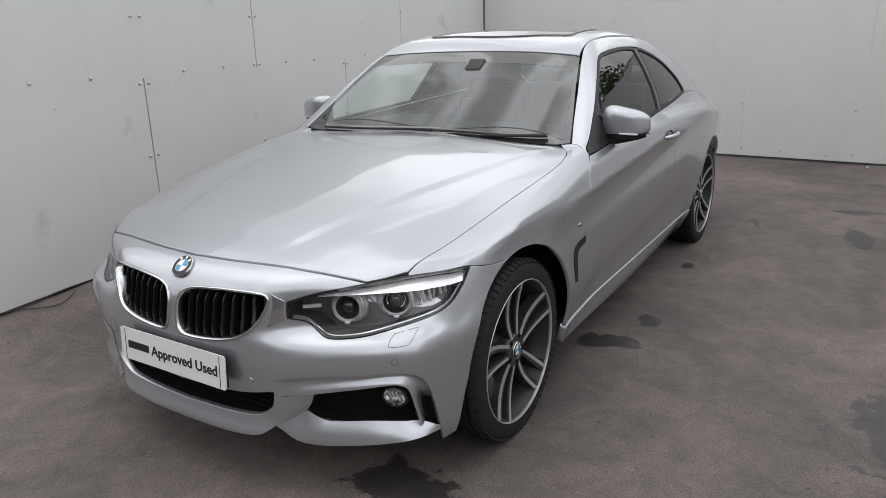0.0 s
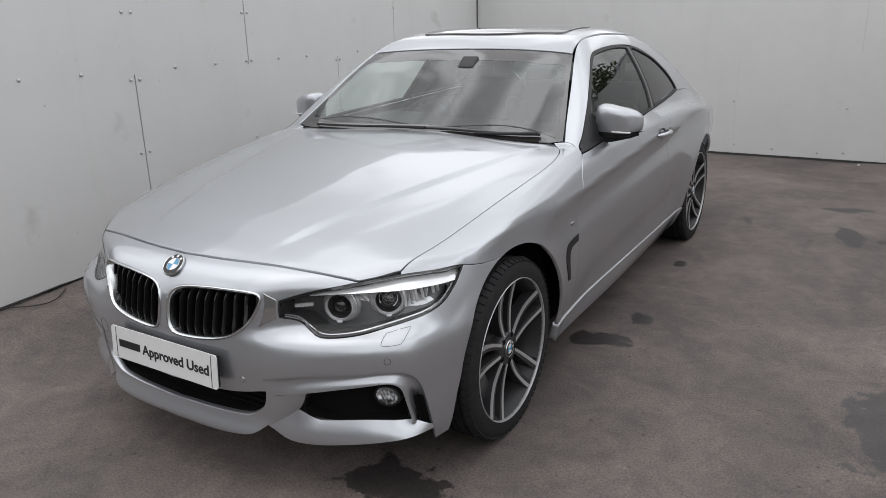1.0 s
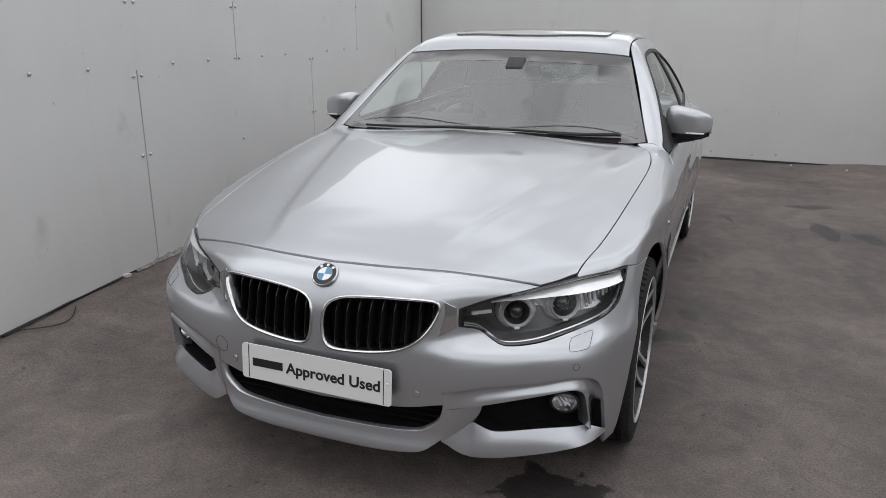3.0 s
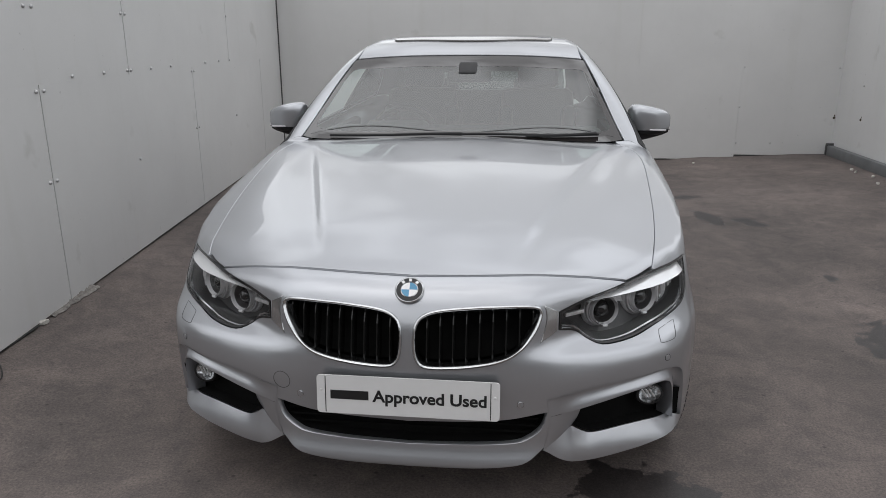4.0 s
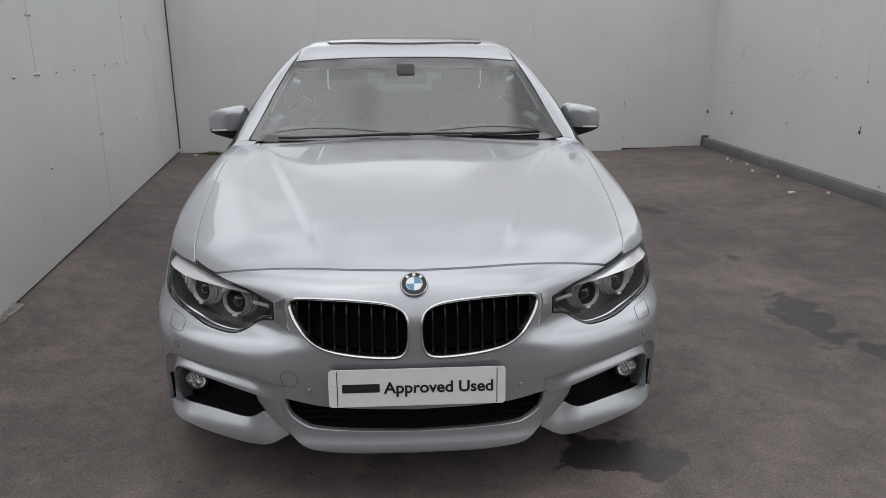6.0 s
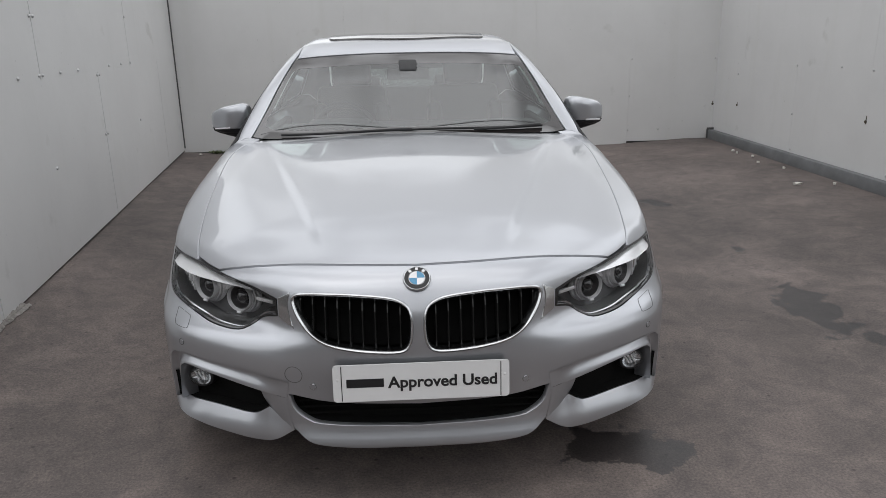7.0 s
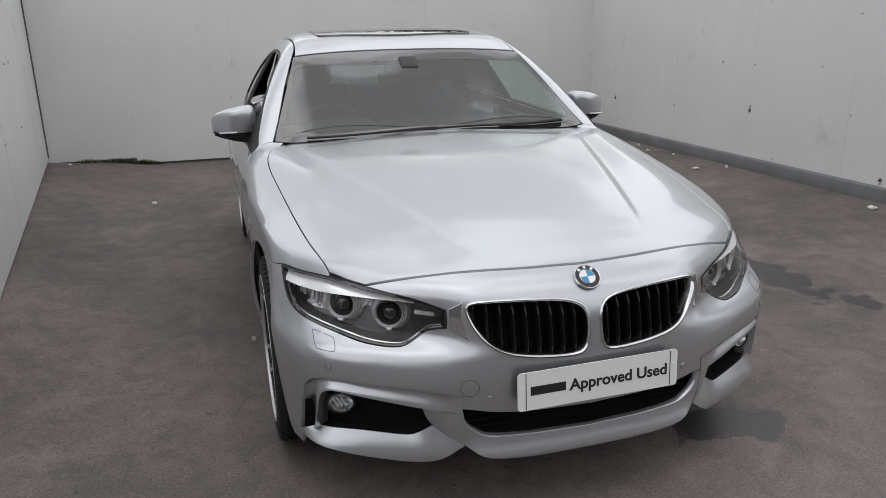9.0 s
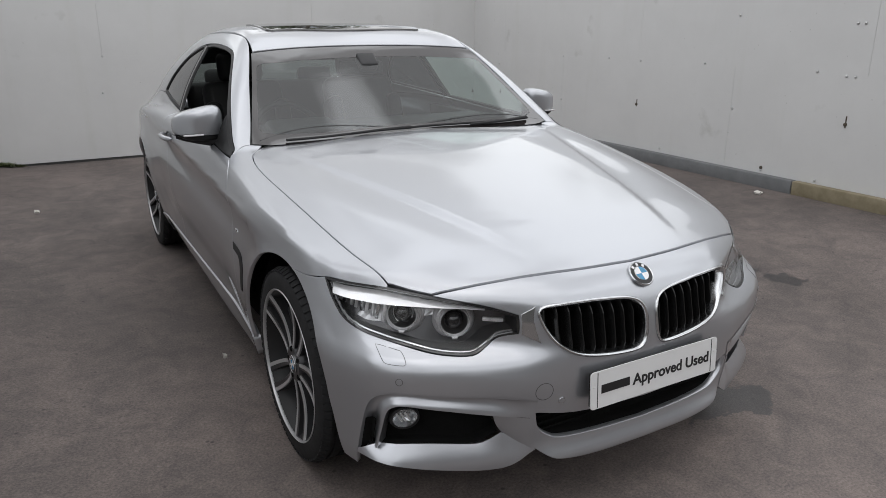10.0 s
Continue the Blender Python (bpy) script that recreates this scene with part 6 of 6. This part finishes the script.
# ---- the car: door mirrors, handles, wipers ----
for s in (1, -1):
    mir = new("door_mirror")
    mir.parent = CAR
    mir.matrix_basis = Matrix.Translation((s * 0.893, 0.99, 1.012)) @ Matrix.Scale(0.93, 4) @ Matrix.Rotation(radians(s * 9), 4, "Z")
    tagged(mir, "silver door mirror on a black foot")

    def shell(bm, sx, sy, sz, power, z0, z1, cut=None):
        nu, nv = 36, 20
        grid = []
        for j in range(nv + 1):
            ph = -math.pi / 2 + math.pi * j / nv
            row = []
            for i in range(nu):
                th = 2 * math.pi * i / nu
                cp, sp_ = math.cos(ph), math.sin(ph)
                e = lambda c: math.copysign(abs(c) ** power, c)
                x, y, z = sx * e(cp) * e(math.cos(th)), sy * e(cp) * e(math.sin(th)), sz * e(sp_)
                out = x / sx
                z = z * (1 - 0.25 * out - 0.10 * max(0, out) ** 2) + 0.005 - 0.004 * out
                y = y + 0.030 * out * out + 0.020 * (out > 0) * out
                if y > 0.035:
                    y = 0.035 + 0.12 * (y - 0.035)
                z = min(max(z, z0), z1)
                row.append(bm.verts.new((s * x, y, z)))
            grid.append(row)
        for j in range(nv):
            for i in range(nu):
                k = (i + 1) % nu
                try:
                    bm.faces.new((grid[j][i], grid[j][k], grid[j + 1][k], grid[j + 1][i]))
                except ValueError:
                    pass
        bmesh.ops.remove_doubles(bm, verts=bm.verts, dist=0.0004)

    bm = bmesh.new()
    shell(bm, 0.111, 0.066, 0.074, 0.52, -0.036, 0.12)
    part("mirror_cap", bm, M_PAINT, mir, "silver mirror cap", smooth=True, angle=50)
    bm = bmesh.new()
    shell(bm, 0.1115, 0.067, 0.074, 0.52, -0.060, -0.039)
    part("mirror_base", bm, M_BLACK, mir, "black underside of the mirror", smooth=True, angle=50)
    bm = bmesh.new()
    tube(bm, [(s * (-0.02 + 0.012 * i), -0.063 + 0.0035 * max(0, i - 4) ** 1.35 * 0.5, -0.033 - 0.0004 * i) for i in range(8)], 0.0045, 8)
    part("indicator", bm, M_RING, mir, "pale indicator strip")
    bm = bmesh.new()
    box(bm, (0.150, 0.004, 0.090), Matrix.Translation((s * -0.01, 0.043, 0.012)), bevel=0.0015)
    part("mirror_glass", bm, M_CHROME, mir, "mirror glass")
    bm = bmesh.new()
    pts = [(s * -0.175, -0.03, -0.092), (s * -0.13, -0.022, -0.080), (s * -0.08, -0.014, -0.068), (s * 0.0, -0.004, -0.056), (s * 0.06, 0.004, -0.049), (s * 0.095, 0.010, -0.045)]
    tube(bm, pts, [0.036, 0.033, 0.030, 0.026, 0.019, 0.010], 12)
    part("mirror_foot", bm, M_BLACK, mir, "black mirror foot", smooth=True)

TRI = outline([[("s", 0.70, 0.922), ("s", 0.98, 0.942)], [("s", 0.98, 0.942), ("s", 0.955, 0.99), ("s", 0.94, 1.056)], [("s", 0.94, 1.056), ("s", 0.80, 0.969), ("s", 0.70, 0.922)]], "side", 0.014)
panel("mirror_triangle", [TRI], "side", M_BLACK, CAR, "black triangle panel at the mirror", res=0.02, gap=0.0, push=0.002, flip=CAR)

for s in (1, -1):
    c = skin([("s", 1.70, 0.872)])
    n = gradient(c)[0]
    m = facing(c[0] * [s, 1, 1], n * [s, 1, 1])
    h = new("door_handle")
    h.parent = doors[0] if s > 0 else doors[1]
    tagged(h, "silver bow-shaped door handle")
    h.matrix_basis = m
    bm = bmesh.new()
    pts = [(-0.105 + 0.021 * i, 0.004 * math.sin(math.pi * i / 10), 0.004 + 0.030 * math.sin(math.pi * i / 10) ** 0.5) for i in range(11)]
    tube(bm, pts, [0.006] + [0.0125] * 9 + [0.006], 12)
    part("grip", bm, M_PAINT, h, smooth=True)
    # dish behind the grip: dark grey stands in for the shade there
    bm = bmesh.new()
    lathe(bm, [(0.0001, -0.006), (0.03, -0.004), (0.045, 0.0012), (0.047, 0.0)], Matrix.Diagonal((1.2, 0.62, 1, 1)), 28)
    part("recess", bm, M_LAMPDARK, h, "recess behind the grip, its shade put in as dark grey", smooth=True)

# small plain badge marks on the wings
for s in (1, -1):
    c = skin([("s", 0.515, 0.672)])
    n = gradient(c)[0]
    m = facing(c[0] * [s, 1, 1], n * [s, 1, 1])
    mk = new("wing_badge")
    mk.parent = CAR
    mk.matrix_basis = m
    tagged(mk, "small chrome badge on the wing")
    for i, x in enumerate((-0.016, -0.008, 0.004)):
        bm = bmesh.new()
        box(bm, (0.007 if i < 2 else 0.016, 0.013, 0.003), Matrix.Translation((x, 0, 0.001)) @ Matrix.Rotation(radians(18), 4, "Z"), bevel=0.001)
        part("badge_bar", bm, M_CHROME, mk)

# wipers lying at the foot of the windscreen
for x0, x1, up in ((0.63, 0.0, 1.0), (0.02, -0.60, 0.0)):
    wp = new("wiper")
    wp.parent = CAR
    tagged(wp, "black wiper blade at rest")
    us = np.linspace(0, 1, 14)
    q = lift("front", [(x0 + (x1 - x0) * u, 0.960 + 0.014 * up * (1 - u)) for u in us])
    n = gradient(q)
    bm = bmesh.new()
    tube(bm, (q + n * 0.009).tolist(), 0.0055, 8)
    part("blade", bm, M_BLACK, wp)
    bm = bmesh.new()
    aq = lift("front", [(x0 - 0.01 + 0.5 * (x1 - x0) * u, 0.958 + up * 0.016 * (1 - u)) for u in us])
    an_ = gradient(aq)
    tube(bm, (aq + an_ * 0.013).tolist(), [0.0085 - 0.0003 * i for i in range(14)], 8)
    part("arm", bm, M_BLACK, wp)
bm = bmesh.new()
cw = lift("top", [(x, 0.818 - 0.078 * (x / 0.70) ** 2) for x in np.linspace(-0.70, 0.70, 40)])
tube(bm, (cw + np.array([0, 0.022, -0.010])).tolist(), 0.020, 8)
part("cowl", bm, M_BLACK, CAR, "black scuttle panel below the windscreen", smooth=True)


# ---- the car: cabin ----
def cabin():
    bm = bmesh.new()
    box(bm, (1.40, 0.55, 0.16), pose(0, 1.05, 0.84, 10), bevel=0.05, seg=4)
    box(bm, (1.38, 0.30, 0.30), pose(0, 1.20, 0.70), bevel=0.05, seg=4)
    part("dashboard", bm, M_DASH, CAR, "dark moulded dashboard", smooth=True)
    bm = bmesh.new()
    box(bm, (0.34, 0.20, 0.08), pose(-0.37, 1.17, 0.93, 12), bevel=0.035, seg=4)
    part("instrument_hood", bm, M_DASH, CAR, "dark instrument hood", smooth=True)
    st = new("steering_wheel")
    st.parent = CAR
    st.matrix_basis = pose(-0.37, 1.40, 0.86, 65)
    tagged(st, "black three-spoke steering wheel")
    bm = bmesh.new()
    n = 40
    ring = [(0.185 * math.cos(2 * math.pi * i / n), 0.185 * math.sin(2 * math.pi * i / n), 0) for i in range(n + 1)]
    tube(bm, ring, 0.016, 10, caps=False)
    part("wheel_rim", bm, M_SEAT, st, smooth=True)
    bm = bmesh.new()
    lathe(bm, [(0.0001, 0.03), (0.05, 0.028), (0.075, 0.0), (0.05, -0.03)], Matrix.Identity(4), 24)
    for a in (0, 180, 270):
        box(bm, (0.13, 0.035, 0.02), Matrix.Rotation(radians(a), 4, "Z") @ Matrix.Translation((0.11, 0, 0)), bevel=0.005)
    part("wheel_boss", bm, M_DASH, st, smooth=True)
    for x in (-0.37, 0.37):
        se = new("front_seat")
        se.parent = CAR
        se.matrix_basis = pose(x, 1.85, 0.40)
        tagged(se, "black leather sports seat with headrest")
        bm = bmesh.new()
        box(bm, (0.50, 0.52, 0.16), pose(0, -0.02, 0.08, 8), bevel=0.05, seg=4)
        part("cushion", bm, M_SEAT, se, smooth=True)
        bm = bmesh.new()
        box(bm, (0.46, 0.13, 0.60), pose(0, 0.30, 0.40, -18), bevel=0.05, seg=4)
        for sx in (-0.2, 0.2):
            box(bm, (0.09, 0.18, 0.45), pose(sx, 0.25, 0.36, -18), bevel=0.04, seg=4)
        part("backrest", bm, M_SEAT, se, smooth=True)
        bm = bmesh.new()
        box(bm, (0.26, 0.10, 0.17), pose(0, 0.40, 0.77, -12), bevel=0.04, seg=4)
        for sx in (-0.06, 0.06):
            box(bm, (0.012, 0.012, 0.12), pose(sx, 0.40, 0.68, -12))
        part("headrest", bm, M_SEAT, se, smooth=True)
    bm = bmesh.new()
    box(bm, (1.15, 0.5, 0.2), pose(0, 2.45, 0.52), bevel=0.06, seg=4)
    box(bm, (1.15, 0.14, 0.55), pose(0, 2.75, 0.78, -25), bevel=0.05, seg=4)
    for x in (-0.32, 0.32):
        box(bm, (0.24, 0.09, 0.14), pose(x, 2.88, 1.05, -20), bevel=0.035, seg=3)
    part("rear_seat", bm, M_SEAT, CAR, "black leather rear seat", smooth=True)
    bm = bmesh.new()
    box(bm, (1.2, 2.3, 0.04), pose(0, 1.95, 0.34))
    part("cabin_floor", bm, M_DARK, CAR, "dark carpet")
    for s in (-1, 1):
        bm = bmesh.new()
        box(bm, (0.05, 1.25, 0.55), pose(s * 0.78, 1.3, 0.66, 0, s * -6), bevel=0.015)
        part("door_card", bm, M_DASH, CAR, "dark door lining", smooth=True)
    m = new("interior_mirror")
    m.parent = CAR
    m.matrix_basis = pose(0, 1.275, 1.222, 8)
    tagged(m, "dark interior mirror with sensor housing")
    bm = bmesh.new()
    box(bm, (0.23, 0.03, 0.065), pose(0, 0.03, -0.02), bevel=0.013, seg=3)
    part("mirror_body", bm, M_DASH, m, smooth=True)
    bm = bmesh.new()
    box(bm, (0.095, 0.09, 0.05), pose(0, -0.03, 0.020, 30), bevel=0.012, seg=3)
    part("sensor_housing", bm, M_DASH, m, smooth=True)
    # headlining follows the roof
    us = np.linspace(-0.52, 0.52, 12)
    vs = np.linspace(1.42, 2.75, 14)
    g = lift("top", [(u, v) for v in vs for u in us]) - np.array([0, 0, 0.035])
    bm = bmesh.new()
    vv = [bm.verts.new(tuple(p)) for p in g]
    for j in range(13):
        for i in range(11):
            bm.faces.new([vv[j * 12 + i], vv[j * 12 + i + 1], vv[(j + 1) * 12 + i + 1], vv[(j + 1) * 12 + i]])
    part("headlining", bm, M_LINING, CAR, "grey headlining", smooth=True)


cabin()


# ---- small things on the ground ----
def litter(x, y, size, turn, seed):
    rnd = random.Random(seed)
    bm = bmesh.new()
    n = 9
    top = [bm.verts.new((size * (0.6 + 0.5 * rnd.random()) * math.cos(2 * math.pi * i / n), 0.6 * size * (0.6 + 0.5 * rnd.random()) * math.sin(2 * math.pi * i / n), 0.004 + 0.02 * rnd.random())) for i in range(n)]
    low = [bm.verts.new((v.co.x * 0.9, v.co.y * 0.9, 0.0)) for v in top]
    c = bm.verts.new((0, 0, 0.022))
    for i in range(n):
        j = (i + 1) % n
        bm.faces.new((top[i], top[j], c))
        bm.faces.new((low[j], low[i], top[i], top[j]))
    ob = part("litter", bm, M_PAPER, None)
    ob.matrix_world = pose(x, y, 0.001 + rise(x, y), 0, 0, turn)
    tagged(ob, "crumpled pale scrap lying on the tarmac", "litter", "scraps on the tarmac")


for i, (x, y, sz) in enumerate(((3.40, 3.40, 0.05), (3.61, 1.57, 0.06), (-1.54, 4.10, 0.04), (3.62, 5.2, 0.02), (3.66, 4.8, 0.02), (3.60, 5.05, 0.018), (3.64, 4.1, 0.02), (-0.90, 0.85, 0.014), (-2.5, 6.1, 0.03), (-1.97, 0.42, 0.03), (3.55, 4.45, 0.022), (3.68, 3.3, 0.018), (2.2, 5.9, 0.02), (1.7, 6.2, 0.018))):
    litter(x, y, sz, i * 47, i)


def weeds():
    rnd = random.Random(4)
    a, b = Vector((*LEFT1, 0)), Vector((*RIGHT1, 0))
    bm = bmesh.new()
    for cl in (0.06, 0.10, 0.13, 0.15, 0.16):
        for k in range(26):
            p = a.lerp(b, cl + rnd.gauss(0, 0.012)) + Vector((0, -0.02 - 0.03 * rnd.random(), 0))
            p.z = rise(p.x, p.y)
            h, w, an = 0.015 + 0.04 * rnd.random(), 0.008 + 0.012 * rnd.random(), rnd.random() * 6.28
            d = Vector((math.cos(an), math.sin(an), 0))
            q = Vector((-d.y, d.x, 0)) * w
            v = [bm.verts.new(p), bm.verts.new(p + d * 0.02 + q + Vector((0, 0, h * 0.6))), bm.verts.new(p + d * 0.05 + Vector((0, 0, h))), bm.verts.new(p + d * 0.02 - q + Vector((0, 0, h * 0.6)))]
            bm.faces.new(v)
    ob = part("weeds", bm, M_LEAF, None)
    tagged(ob, "low green weeds along the foot of the wall", "weeds", kind="stuff")


weeds()

bm = bmesh.new()
tube(bm, [(-1.872 - 0.129 * t + 0.008 * math.sin(9 * t), -0.42 + t, 0.088 + 0.006 * abs(math.sin(5 * t))) for t in np.linspace(0, 0.8, 30)], 0.005, 8)
loop = [(-1.875 + 0.11 * math.sin(math.pi * t), -0.36 + 0.34 * t) for t in np.linspace(0, 1, 20)]
tube(bm, [(x, y, rise(x, y) + 0.004) for x, y in loop], 0.0028, 6)
cab = part("cable", bm, M_CABLE, None, smooth=True)
tagged(cab, "black cable lying along the wall foot", "cable")


def plastic_strip():
    """A long crumpled strip of pale sheeting at the wall foot."""
    rnd = random.Random(8)
    bm = bmesh.new()
    rows = []
    for i in range(26):
        y = 0.50 + 0.018 * i
        x = -1.965 - 0.129 * (y + 0.1) * 0.55 + 0.012 * rnd.random()
        w = 0.022 + 0.012 * rnd.random()
        z = rise(x, y)
        rows.append([bm.verts.new((x + dx * w, y + 0.006 * rnd.random(), z + dz)) for dx, dz in ((-1, 0.004), (-0.5, 0.012 + 0.012 * rnd.random()), (0.0, 0.006 + 0.008 * rnd.random()), (0.5, 0.010 + 0.012 * rnd.random()), (1, 0.003))])
    for p, q in zip(rows, rows[1:]):
        for k in range(4):
            bm.faces.new((p[k], p[k + 1], q[k + 1], q[k]))
    ob = part("plastic_strip", bm, M_STRIP, None)
    ob.modifiers.new("thickness", "SOLIDIFY").thickness = 0.002
    tagged(ob, "crumpled pale brown plastic strip at the wall foot", "litter")


plastic_strip()


def tree(x, y, height, seed):
    """Young broadleaf tree beyond the back wall, which shows in the glass."""
    rnd = random.Random(seed)
    t = thing("tree", "green broadleaf tree growing beyond the yard wall", "tree", m=pose(x, y, 0))
    bm = bmesh.new()
    tube(bm, [(0.05 * math.sin(k), 0.04 * math.cos(k), height * k / 8) for k in range(9)], [0.16 - 0.017 * k for k in range(9)], 10)
    tips = []
    for k in range(26):
        z0 = height * (0.3 + 0.65 * k / 26)
        an, ln = rnd.random() * 6.28, (1.9 - 1.1 * k / 26) * (0.7 + 0.5 * rnd.random())
        pts = [(ln * u * math.cos(an + 0.3 * u), ln * u * math.sin(an + 0.3 * u), z0 + ln * 0.55 * u) for u in (0, 0.35, 0.7, 1)]
        tube(bm, pts, [0.05, 0.035, 0.022, 0.008], 6)
        tips.append(pts)
    part("trunk", bm, M_BARK, t, smooth=True)
    bm = bmesh.new()
    for pts in tips:
        for k in range(75):
            u = 0.25 + 0.85 * rnd.random()
            i = min(2, int(u * 3))
            a, b = Vector(pts[i]), Vector(pts[i + 1])
            p = a.lerp(b, min(1, u * 3 - i)) + Vector((rnd.gauss(0, 0.16), rnd.gauss(0, 0.16), rnd.gauss(0, 0.14)))
            m = Matrix.Translation(p) @ Euler((rnd.random() * 6, rnd.random() * 6, rnd.random() * 6)).to_matrix().to_4x4()
            l, w = 0.07 + 0.05 * rnd.random(), 0.03 + 0.02 * rnd.random()
            bm.faces.new([bm.verts.new(m @ Vector(c)) for c in ((0, -l, 0), (w, -0.1 * l, 0.008), (0, l, 0), (-w, -0.1 * l, 0.008))])
    part("crown", bm, M_TREE, t, "loose crown of small green leaves")


tree(4.0, 12.6, 5.4, 11)
